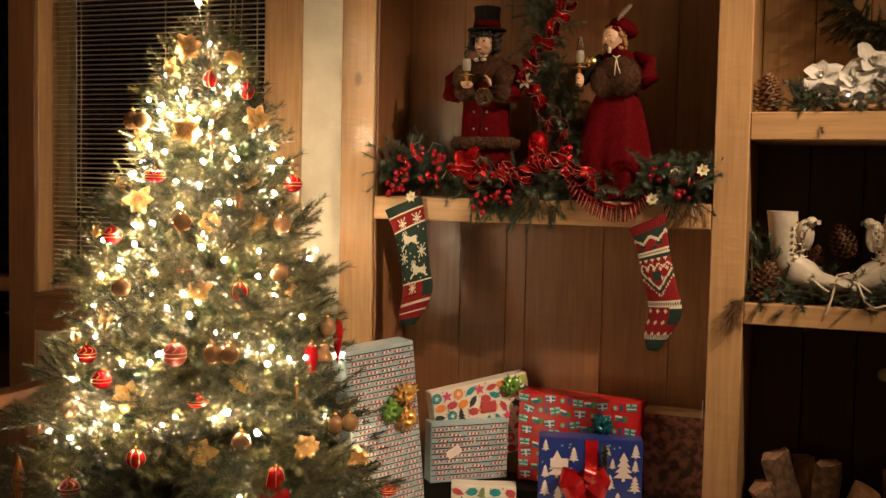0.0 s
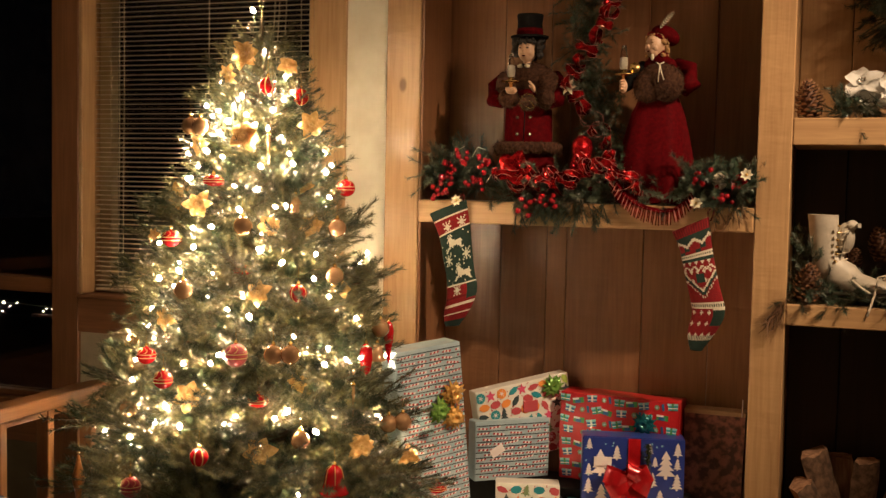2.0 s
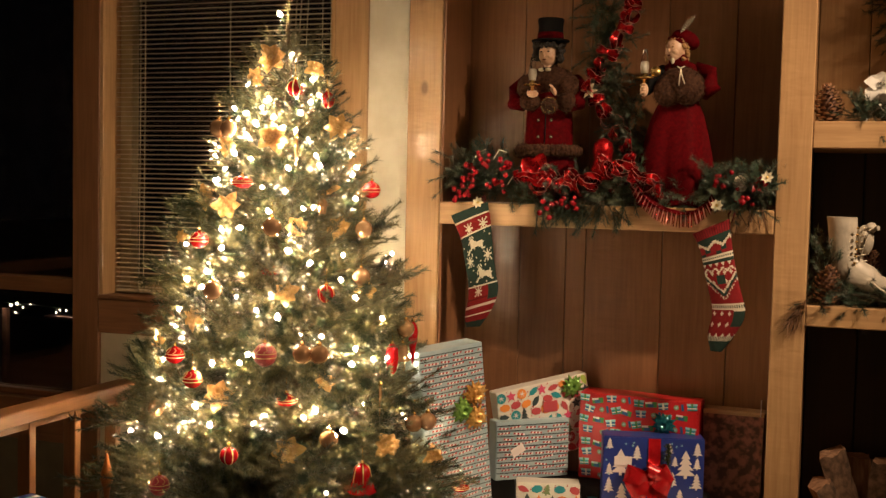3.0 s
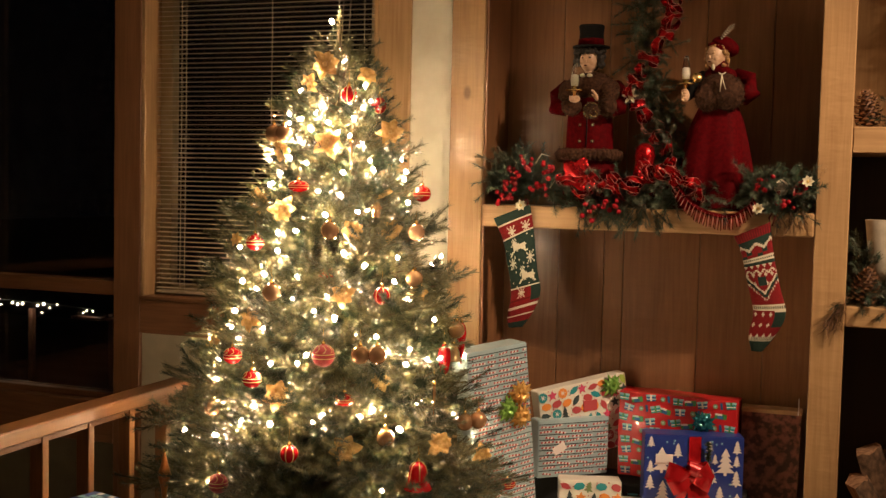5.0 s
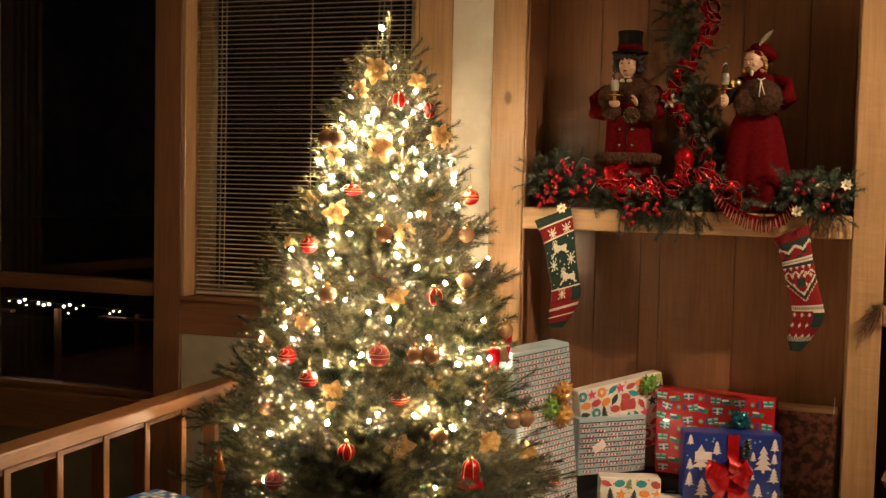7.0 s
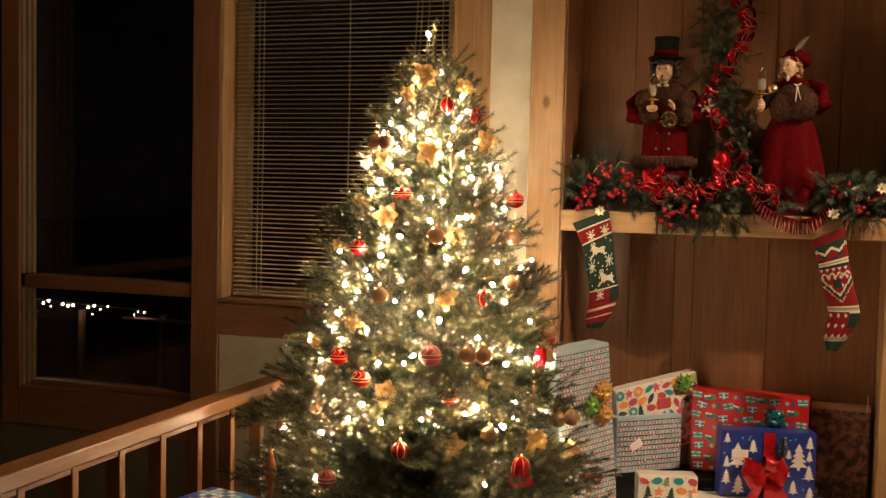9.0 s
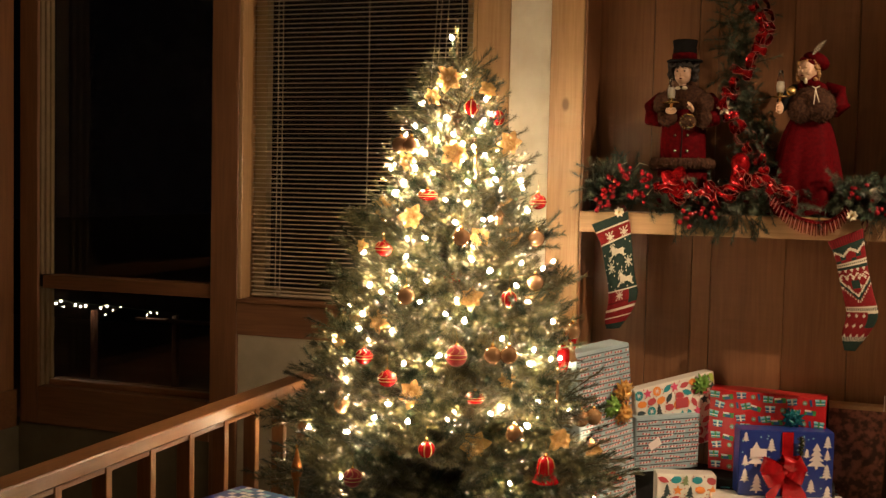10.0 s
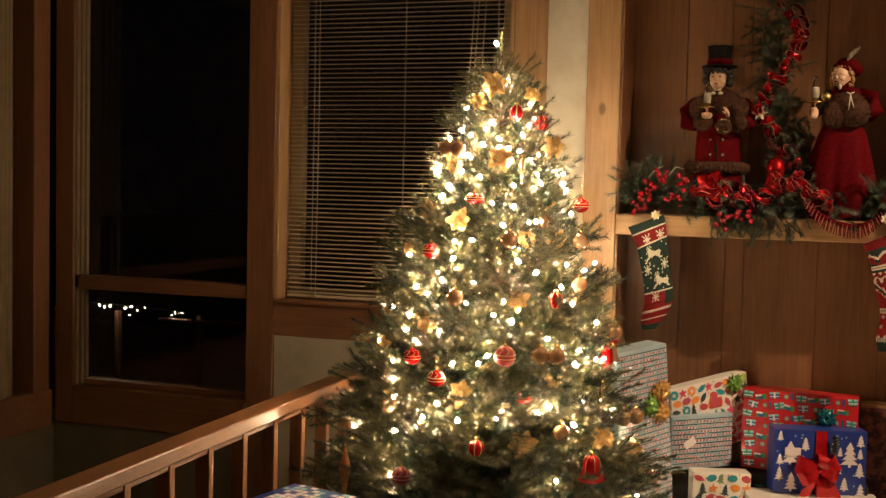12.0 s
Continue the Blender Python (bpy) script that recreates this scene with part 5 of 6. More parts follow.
def pinecone(seed, length, wide, mat=CONE, tip=CONE_TIP):
    """Spiralling woody scales round a core; base at the origin, point up."""
    rd_ = random.Random(seed)
    mk = Maker().lathe([(0.25 * wide, 0.0), (0.55 * wide, 0.25 * length), (0.5 * wide, 0.55 * length), (0.2 * wide, 0.9 * length), (0.01 * wide, length)], mat, 8)
    n = 84
    for i in range(n):
        t = i / n
        h = length * (0.02 + 0.95 * t)
        rr = wide * math.sin(math.pi * (0.22 + 0.74 * t)) ** 0.8
        a = i * 2.39996 + rd_.uniform(-0.1, 0.1)
        out = Vector((math.cos(a), math.sin(a), 0))
        side = Vector((-math.sin(a), math.cos(a), 0)) * wide * 0.22 * (1.15 - 0.6 * t)
        up = Vector((0, 0, 1))
        root, mid, end = out * rr * 0.35 + up * h, out * rr * 0.85 + up * (h + 0.02 * length), out * rr + up * (h + 0.075 * length)
        mk.add([tuple(root - side * 0.5), tuple(root + side * 0.5), tuple(mid + side), tuple(mid - side), tuple(end + side * 0.45), tuple(end - side * 0.45),
                tuple(mid - up * 0.02 * length)], [(0, 1, 2, 3), (1, 0, 6), (2, 1, 6), (0, 3, 6)], mat, False)
        mk.add([tuple(mid + side), tuple(mid - side), tuple(end - side * 0.45), tuple(end + side * 0.45), tuple((mid + end) / 2 - up * 0.03 * length)],
               [(0, 1, 2, 3), (1, 0, 4), (2, 1, 4), (3, 2, 4), (0, 3, 4)], tip, False)
    return mk


MANTEL = 1.523
garland = thing("mantel_garland", "evergreen garland with berries and red foil ribbon along the mantel", "garland", Matrix.Translation((-0.62, 4.66, MANTEL)))


def along(t, g):
    x = -0.52 + 1.04 * t
    return Vector((x, g.uniform(-0.045, 0.10), 0.012 + 0.075 * g.random() ** 1.4 + (0.03 if abs(x) > 0.30 else 0)))


def forward(p, g):
    return Vector((g.normal(0, 0.9), g.normal(-0.75, 0.45), g.normal(0.12, 0.5) if p.z > 0.04 else g.normal(-0.05, 0.3)))


part("foliage", foliage(430, 31, along, forward, 0.085), garland, "dark evergreen sprigs", "stuff")
part("hanging_foliage", foliage(60, 33, lambda t, g: Vector((-0.19 + 0.25 * t + g.normal(0, 0.03), -0.062 + g.uniform(-0.01, 0.0), g.uniform(-0.02, 0.03))),
                                lambda p, g: Vector((g.normal(0, 0.5), -0.25 - 0.2 * g.random(), -0.9)), 0.075), garland, "drooping evergreen sprigs", "stuff")
part("raised_foliage", foliage(90, 35, lambda t, g: Vector((-0.50 + 0.14 * t, g.uniform(-0.03, 0.09), g.uniform(0.03, 0.14))),
                               lambda p, g: Vector((g.normal(0.1, 0.6), g.normal(-0.5, 0.4), g.normal(0.6, 0.4))), 0.085), garland, kind="stuff")
part("end_foliage", foliage(100, 36, lambda t, g: Vector((0.34 + 0.15 * t, g.uniform(-0.075, 0.02), g.uniform(0.0, 0.10))),
                            lambda p, g: Vector((g.normal(0.5, 0.6), g.normal(-0.6, 0.35), g.normal(0.15, 0.45))), 0.09), garland, kind="stuff")
part("dry_sprig", foliage(9, 38, lambda t, g: Vector((0.40 + 0.10 * t, -0.066, 0.01)), lambda p, g: Vector((g.normal(0, 0.35), -0.18, -0.8)), 0.07, 240, 0.045, (DRY,)), garland, "dry brown needles", "stuff")
for i, (x, zz) in enumerate(((-0.435, 0.055), (-0.405, 0.10), (-0.33, 0.06), (-0.30, 0.115), (-0.445, 0.02), (-0.155, -0.015), (-0.09, 0.005), (0.375, 0.09), (0.44, 0.035), (-0.365, 0.14))):
    part("berry_pick", berries(i), garland, "cluster of red berries", "stuff", m=Matrix.Translation((x, -0.085, zz)))
g_ = np.random.default_rng(17)
for i in range(20):
    t = i / 19
    mk = Maker()
    curl(mk, g_, (0, 0, 0), 0.020 + 0.012 * g_.random(), wide=0.013)
    x = -0.24 + 0.42 * t
    part("ribbon_loop", mk, garland, "crumpled red foil ribbon", m=Matrix.Translation((x, -0.06 - 0.03 * g_.random(), 0.05 + 0.05 * g_.random() + (0.06 if 0.0 < x < 0.10 else 0))))
hood = Maker()
hood.lathe([(0.034, 0.0), (0.036, 0.03), (0.030, 0.055), (0.026, 0.065), (0.031, 0.09), (0.026, 0.115), (0.010, 0.128), (0.001, 0.13)], FOIL, 14, ripple=0.07, waves=5)
part("foil_bow_knot", hood, garland, "gathered red foil bow", m=Matrix.Translation((0.005, -0.055, 0.08)))
cone_fl = Maker()
for k in range(5):
    petal(cone_fl, FOIL, 0.07, 0.026, 2 * math.pi * k / 5, 0.5, 0.2, Matrix.Identity(4))
part("foil_bow", cone_fl, garland, "red foil bow", m=Matrix.Translation((-0.20, -0.075, 0.10)) @ Matrix.Rotation(radians(70), 4, "X"))
for i, (x, zz) in enumerate(((-0.385, 0.0), (0.36, 0.01), (0.50, 0.095))):
    mk = Maker()
    for k in range(7):
        petal(mk, CREAM, 0.022, 0.006, 2 * math.pi * k / 7, 0.5, 0.2, Matrix.Identity(4), 3)
    mk.ball((0, 0, 0.004), 0.005, GOLD_PAINT, 6, 4)
    part("cream_flower", mk, garland, "small cream silk flower", m=Matrix.Translation((x, -0.10, zz)) @ Matrix.Rotation(radians(78), 4, "X"))
part("frosted_cone", pinecone(3, 0.055, 0.022, FROST, CREAM), garland, "white frosted pine cone", m=Matrix.Translation((0.425, -0.08, 0.06)) @ Matrix.Rotation(radians(50), 4, "X"))
red_fl = Maker()
for k in range(6):
    petal(red_fl, BERRY, 0.032, 0.011, 2 * math.pi * k / 6, 0.4, 0.2, Matrix.Identity(4), 4)
part("red_flower", red_fl, garland, "red silk flower", m=Matrix.Translation((0.475, -0.085, 0.075)) @ Matrix.Rotation(radians(75), 4, "X"))
for i, (x, zz) in enumerate(((-0.42, 0.16), (-0.35, 0.17), (-0.30, 0.09))):
    part("grass_blade", Maker().tube([(x, -0.06, zz - 0.03), (x + 0.025, -0.08, zz), (x + 0.055, -0.09, zz + 0.012 - 0.02 * i)], [0.0022, 0.0018, 0.0006], CREAM, 4), garland)

swag = thing("upright_garland", "evergreen garland wound with red foil ribbon, hanging on the alcove wall", "garland", Matrix.Translation((-0.605, 4.735, 1.55)))
part("foliage", foliage(420, 41, lambda t, g: Vector((0.035 * math.sin(9 * t) + g.normal(0, 0.028), g.uniform(-0.05, 0.04), 0.02 + 0.98 * t)),
                        lambda p, g: Vector((g.normal(0, 0.9), g.normal(-0.55, 0.4), g.normal(0.0, 0.6))), 0.075), swag, "dark evergreen sprigs", "stuff")
part("stem", Maker().tube([(0.035 * math.sin(0.9 * k), 0.02, 0.1 * k) for k in range(11)], 0.004, BARK, 5), swag)
for i in range(26):
    mk = Maker()
    curl(mk, g_, (0, 0, 0), 0.020 + 0.014 * g_.random(), wide=0.015)
    zz = 0.02 + 0.95 * i / 26
    part("ribbon_loop", mk, swag, "crumpled red foil ribbon", m=Matrix.Translation((0.06 * math.sin(13 * zz), -0.065, zz)))
snow_fl = Maker()
for k in range(6):
    petal(snow_fl, CREAM, 0.030, 0.006, 2 * math.pi * k / 6, 0.3, 0.1, Matrix.Identity(4), 3)
part("star_flower", snow_fl, swag, "white star shaped silk flower", m=Matrix.Translation((-0.070, -0.08, 0.335)) @ Matrix.Rotation(radians(80), 4, "X"))

# ---- the two carolling dolls ----
SKIN = material("doll porcelain", (0.70, 0.47, 0.32), 0.4, colour2=(0.55, 0.33, 0.21), scale=30)
VELVET = material("red velvet", (0.090, 0.0012, 0.003), 0.75, colour2=(0.058, 0.0008, 0.002), scale=90, spec=0.05, bump=0.3)
BLACK_FELT = material("black felt", (0.005, 0.0045, 0.0045), 0.9, colour2=(0.003, 0.003, 0.003), scale=60, spec=0.2)
FUR = material("brown fur", (0.085, 0.038, 0.020), 0.9, colour2=(0.03, 0.013, 0.008), scale=120, bump=0.8, spec=0.15)
HAIR = material("dark curls", (0.022, 0.014, 0.010), 0.6, colour2=(0.010, 0.007, 0.005), scale=90, bump=0.8)
BLOND = material("blond curls", (0.42, 0.24, 0.09), 0.6, colour2=(0.26, 0.13, 0.05), scale=90, bump=0.8)
WAX = material("white candle wax", (0.75, 0.70, 0.60), 0.5, colour2=(0.70, 0.64, 0.53), scale=40)


def fur_coat(mk, centre, radii, n, seed, length=0.011):
    g, c = np.random.default_rng(seed), Vector(centre)
    mk.ball(centre, tuple(q * 0.97 for q in radii), FUR, 18, 12)
    d = g.normal(0, 1, (n, 3))
    d /= np.linalg.norm(d, axis=1)[:, None]
    for q in d:
        p = c + Vector(q * np.array(radii) * 0.95)
        nrm = Vector(q / np.array(radii)).normalized()
        t = (nrm + Vector((g.normal(0, 0.4), g.normal(0, 0.4), -0.5))).normalized() * length
        s = nrm.cross(t).normalized() * 0.0012
        mk.add([tuple(p - s), tuple(p + s), tuple(p + t)], [(0, 1, 2)], FUR, False)


def candlestick(mk, at):
    mk.lathe([(0.004, -0.012), (0.006, 0.0), (0.026, 0.003), (0.027, 0.006), (0.008, 0.007), (0.0095, 0.018)], BRASS, 16, at)
    mk.lathe([(0.0085, 0.016), (0.0085, 0.05), (0.002, 0.052)], WAX, 12, at)
    mk.lathe([(0.0105, 0.018), (0.013, 0.035), (0.009, 0.065), (0.0065, 0.085)], CANDLE_GLASS, 14, at)


CANDLE_GLASS = material("lamp chimney glass", (1, 1, 1), 0.03, transmission=1.0)


def face(mk, c, hair, yaw):
    """A small porcelain head that looks along -y, turned by yaw degrees."""
    m = Matrix.Translation(c) @ Matrix.Rotation(radians(yaw), 4, "Z")
    mk.ball((0, 0, 0), (0.0300, 0.034, 0.038), SKIN, 20, 16, m)
    mk.ball((0, -0.010, -0.018), (0.0215, 0.0225, 0.0205), SKIN, 20, 14, m)
    mk.ball((0, -0.0345, -0.006), (0.0040, 0.0055, 0.0062), SKIN, 10, 8, m)
    for s in (-1, 1):
        mk.ball((s * 0.0125, -0.0175, -0.010), (0.0120, 0.0125, 0.0130), SKIN, 16, 12, m)
        mk.ball((s * 0.0120, -0.0306, 0.005), (0.0044, 0.0028, 0.0026), hair, 10, 6, m)
        mk.tube([(s * 0.0065, -0.0335, 0.0125), (s * 0.012, -0.0325, 0.0142), (s * 0.018, -0.0290, 0.0120)], 0.0007, hair, 5, m)
    mk.ball((0, -0.0335, -0.0205), (0.0062, 0.0028, 0.0022), VELVET, 10, 6, m)
    mk.lathe([(0.014, -0.060), (0.0135, -0.030)], SKIN, 12, m)


def mitten(mk, c, aim, fingers=4):
    """A doll's porcelain hand: a palm with slim curved fingers."""
    m = Matrix.Translation(c) @ Vector(aim).to_track_quat("Z", "Y").to_matrix().to_4x4()
    mk.ball((0, 0, 0.006), (0.011, 0.007, 0.014), SKIN, 12, 8, m)
    for k in range(fingers):
        x = -0.0085 + 0.0057 * k
        mk.tube([(x, 0, 0.014), (1.25 * x, -0.003, 0.024), (1.35 * x, -0.007, 0.032 - 0.0012 * abs(k - 1))], [0.0032, 0.0029, 0.0021], SKIN, 6, m)
    mk.tube([(-0.010, -0.001, 0.004), (-0.0165, -0.005, 0.012), (-0.0165, -0.009, 0.019)], [0.0034, 0.003, 0.0022], SKIN, 6, m)


man = Maker()
T = Matrix.Translation
g_h = random.Random(2)
man.lathe([(0.086, 0.0), (0.085, 0.09), (0.084, 0.155), (0.079, 0.175), (0.077, 0.24), (0.073, 0.32), (0.066, 0.38), (0.040, 0.43)], VELVET, 40, squash=(1, 0.74), ripple=0.022, waves=9)
man.tube([(0.0, -0.0575, 0.19), (0.002, -0.0585, 0.26), (0.0, -0.055, 0.33)], 0.0022, BLACK_FELT, 5)
for k in range(40):
    a = 2 * math.pi * k / 40
    fur_coat(man, (0.097 * math.cos(a), 0.072 * math.sin(a), 0.172), (0.017, 0.017, 0.020), 46, k)
fur_coat(man, (0.004, -0.002, 0.392), (0.083, 0.066, 0.056), 900, 51)
fur_coat(man, (-0.062, -0.020, 0.372), (0.046, 0.050, 0.050), 420, 55)
fur_coat(man, (0.066, -0.020, 0.368), (0.046, 0.050, 0.052), 420, 56)
fur_coat(man, (-0.050, -0.064, 0.328), (0.036, 0.032, 0.030), 260, 52)
fur_coat(man, (0.070, -0.058, 0.325), (0.036, 0.032, 0.032), 260, 53)
man.tube([(-0.075, 0.0, 0.40), (-0.108, -0.02, 0.365), (-0.104, -0.045, 0.325), (-0.072, -0.062, 0.318)], [0.026, 0.029, 0.027, 0.022], VELVET, 12)
man.tube([(0.078, 0.0, 0.40), (0.110, -0.02, 0.362), (0.104, -0.045, 0.325), (0.078, -0.058, 0.315)], [0.026, 0.029, 0.027, 0.022], VELVET, 12)
man.ball((-0.034, -0.092, 0.350), (0.019, 0.013, 0.012), SKIN, 12, 8)
for k in range(4):
    man.tube([(-0.048 + 0.009 * k, -0.098, 0.357), (-0.046 + 0.008 * k, -0.108, 0.354), (-0.044 + 0.007 * k, -0.107, 0.346)], 0.0034, SKIN, 6)
mitten(man, (0.036, -0.082, 0.352), (-0.30, -0.10, 1.0))
candlestick(man, T((-0.034, -0.098, 0.372)) @ Matrix.Scale(1.08, 4))
face(man, (-0.006, -0.014, 0.484), HAIR, -8)
for k in range(120):
    a, zz = g_h.uniform(-0.55, math.pi + 0.55), g_h.uniform(0.463, 0.522)
    q = 0.037 + 0.010 * g_h.random()
    man.ball((-0.006 + q * math.cos(a), -0.006 + 0.95 * q * math.sin(a), zz), g_h.uniform(0.0065, 0.011), HAIR, 7, 5)
for k in range(11):
    man.ball((-0.034 + 0.0056 * k, -0.044 + 0.00035 * (k - 5) ** 2, 0.511 + 0.005 * math.sin(2.3 * k)), 0.0068, HAIR, 7, 5)
man.lathe([(0.0600, 0.524), (0.0620, 0.527), (0.0600, 0.530), (0.0430, 0.532), (0.0405, 0.552), (0.0395, 0.575), (0.0425, 0.596), (0.0405, 0.599), (0.001, 0.599)], BLACK_FELT, 32, T((-0.004, 0, 0)), ripple=0.012, waves=3)
man.lathe([(0.0436, 0.5315), (0.0418, 0.553), (0.0400, 0.554)], VELVET, 32, T((-0.004, 0, 0)))
for dx in (-0.011, 0.011):
    man.ball((-0.006 + dx, -0.056, 0.430), (0.010, 0.005, 0.006), CREAM, 10, 8)
man.ball((-0.006, -0.062, 0.433), (0.004, 0.004, 0.005), BLACK_FELT, 8, 6)
for sx in (-1, 1):
    for zz in (0.215, 0.268):
        man.ball((sx * 0.021, -0.0600, zz), (0.0055, 0.003, 0.0055), SILVER_TINSEL, 10, 6)
fur_coat(man, (0.024, -0.100, 0.312), (0.028, 0.022, 0.027), 220, 54)
for k in range(60):
    a, b = g_h.uniform(0, 6.28), g_h.uniform(-1.2, 1.2)
    man.ball((0.024 + 0.027 * math.cos(a) * math.cos(b), -0.104 - 0.016 * abs(math.sin(a)), 0.312 + 0.026 * math.sin(b)), 0.0022, SILVER_TINSEL if k % 2 else BRASS, 6, 4)
solo("caroler_doll", man, "boy doll in black top hat and fur-trimmed red velvet coat", "doll", Matrix.Translation((-0.815, 4.705, MANTEL)), "carolling dolls")

lady = Maker()
prof = [(0.122, -0.012), (0.119, 0.03), (0.112, 0.09), (0.103, 0.15), (0.092, 0.21), (0.078, 0.27), (0.060, 0.315), (0.050, 0.35), (0.048, 0.40)]
n_ = 112
verts, faces = [], []
for r_, zz in prof:
    low = max(0.0, (0.36 - zz) / 0.36)
    for i in range(n_):
        a = 2 * math.pi * i / n_
        fold = math.cos(6 * a + 0.5 + 0.8 * math.sin(2 * a))
        k = r_ * (1 + 0.15 * fold * low + 0.035 * math.cos(13 * a + 1) * low)
        verts.append((k * math.cos(a) - 0.012 * low, 0.78 * k * math.sin(a), zz + 0.008 * math.cos(5 * a) * (zz < 0)))
for j in range(len(prof) - 1):
    for i in range(n_):
        faces.append((j * n_ + i, j * n_ + (i + 1) % n_, (j + 1) * n_ + (i + 1) % n_, (j + 1) * n_ + i))
lady.add(verts, faces, VELVET)
fur_coat(lady, (0.006, -0.030, 0.362), (0.074, 0.062, 0.060), 1300, 61)
fur_coat(lady, (0.030, -0.052, 0.352), (0.052, 0.042, 0.054), 700, 62)
fur_coat(lady, (-0.028, -0.052, 0.345), (0.046, 0.040, 0.050), 600, 63)
lady.ball((0.000, 0.0, 0.408), (0.060, 0.045, 0.035), VELVET, 16, 10)
lady.tube([(0.045, 0.01, 0.415), (0.088, 0.0, 0.400), (0.098, -0.01, 0.360), (0.075, -0.03, 0.335)], [0.026, 0.030, 0.029, 0.022], VELVET, 12)
lady.tube([(-0.045, 0.0, 0.41), (-0.080, -0.03, 0.375), (-0.095, -0.065, 0.345)], [0.026, 0.027, 0.018], BLACK_FELT, 12)
lady.ball((-0.096, -0.084, 0.345), (0.0125, 0.012, 0.020), SKIN, 12, 8)
for k in range(4):
    lady.tube([(-0.106, -0.086, 0.334 + 0.0085 * k), (-0.101, -0.098, 0.335 + 0.0085 * k), (-0.090, -0.097, 0.336 + 0.0085 * k)], 0.0036, SKIN, 6)
candlestick(lady, T((-0.096, -0.090, 0.376)) @ Matrix.Scale(1.08, 4))
lady.lathe([(0.016, -0.003), (0.016, 0.003)], BRASS, 14, T((-0.062, -0.09, 0.40)) @ Matrix.Rotation(radians(80), 4, "X"))
lady.lathe([(0.034, 0.418), (0.030, 0.440), (0.027, 0.458), (0.022, 0.459)], VELVET, 18, T((-0.004, -0.010, 0)), ripple=0.04, waves=6)
face(lady, (-0.012, -0.020, 0.475), BLOND, -32)
turned = T((-0.012, -0.014, 0.475)) @ Matrix.Rotation(radians(-32), 4, "Z")
for k in range(110):
    a, zz = g_h.uniform(-0.35, math.pi + 0.35), g_h.uniform(-0.032, 0.030)
    q = 0.031 + 0.006 * g_h.random()
    lady.ball((q * math.cos(a), 0.002 + q * math.sin(a), zz), g_h.uniform(0.0045, 0.0075), BLOND, 7, 5, turned)
for k in range(14):
    lady.ball((-0.027 + 0.0042 * k, -0.026 + 0.0005 * (k - 7) ** 2, 0.025 + 0.004 * math.sin(3 * k)), 0.0052, BLOND, 7, 5, turned)
lady.ball((0, 0, 0), (0.046, 0.044, 0.030), VELVET, 22, 14, T((0.012, 0.004, 0.507)) @ Matrix.Rotation(radians(24), 4, "Y"))
lady.lathe([(0.036, -0.006), (0.038, 0.0), (0.035, 0.008)], VELVET, 22, T((-0.004, -0.008, 0.499)) @ Matrix.Rotation(radians(22), 4, "Y"), ripple=0.03, waves=8)
for k in range(26):
    t = k / 25
    c0 = Vector((0.002 + 0.038 * t, -0.036 + 0.004 * t, 0.525 + 0.055 * t - 0.012 * t * t))
    for sx in (-1, 1):
        w_ = 0.011 * math.sin(math.pi * (0.12 + 0.86 * t)) ** 0.7
        lady.add([tuple(c0), tuple(c0 + Vector((0.0022, 0, 0.0032))), tuple(c0 + Vector((sx * w_ * 0.7 + 0.004, -0.001, 0.006 - sx * w_ * 0.6)))], [(0, 1, 2)], FUR if k % 3 else CREAM, False)
for dx, dz in ((-0.004, -0.052), (0.013, -0.046)):
    lady.tube([(0.014, -0.096, 0.408), (0.014 + 0.4 * dx, -0.101, 0.408 + 0.5 * dz), (0.014 + dx, -0.099, 0.408 + dz)], 0.0016, CREAM, 5)
lady.tube([(0.014, -0.096, 0.408), (0.004, -0.100, 0.414), (0.012, -0.099, 0.408), (0.026, -0.100, 0.414), (0.014, -0.096, 0.408)], 0.0015, CREAM, 5)
lady.ball((-0.018, -0.046, 0.437), (0.006, 0.004, 0.010), CREAM, 10, 8)
solo("caroler_doll", lady, "girl doll in dark red velvet gown with fur muff and beret", "doll", Matrix.Translation((-0.400, 4.705, MANTEL + 0.014)), "carolling dolls")

scarf = Maker()
fr = random.Random(9)
path = [(-0.50, 1.585), (-0.475, 1.55), (-0.445, 1.525), (-0.41, 1.508), (-0.37, 1.500), (-0.33, 1.503), (-0.295, 1.528), (-0.275, 1.56)]
for (xa, za), (xb, zb) in zip(path, path[1:]):
    for k in range(9):
        t = k / 9
        x, zz = xa + (xb - xa) * t, za + (zb - za) * t
        d = Vector((zb - za, 0, -(xb - xa))).normalized() * (0.026 + 0.006 * fr.random())
        d = Vector((d.x * 0.6, -0.006, -abs(d.z) - 0.006))
        scarf.tube([(x + 0.38, 4.575 - 4.58, zz - 1.5 + 0.006), tuple(Vector((x + 0.38, 4.573 - 4.58, zz - 1.5)) + d)], [0.0019, 0.0013], FOIL_EDGE if k % 3 == 1 else FOIL, 4)
sc = thing("fringed_scarf", "red fringed runner hanging over the mantel edge", "scarf", Matrix.Translation((-0.38, 4.58, 1.5)))
part("fringe", scarf, sc, kind="stuff")
band = Maker()
band.strip([(x + 0.38, 0.0, zz - 1.5 + 0.008) for x, zz in path], [(0, 0.012, 0.006)] * len(path), VELVET)
part("cloth", band, sc)

# ---- shelves at the hearth's side ----
LEATHER = material("white boot leather", (0.55, 0.49, 0.40), 0.45, colour2=(0.40, 0.35, 0.28), scale=24, bump=0.3)
LACE = material("cream lace", (0.70, 0.62, 0.50), 0.8, colour2=(0.60, 0.52, 0.40), scale=200)
SOLE = material("dark sole", (0.05, 0.035, 0.025), 0.6)
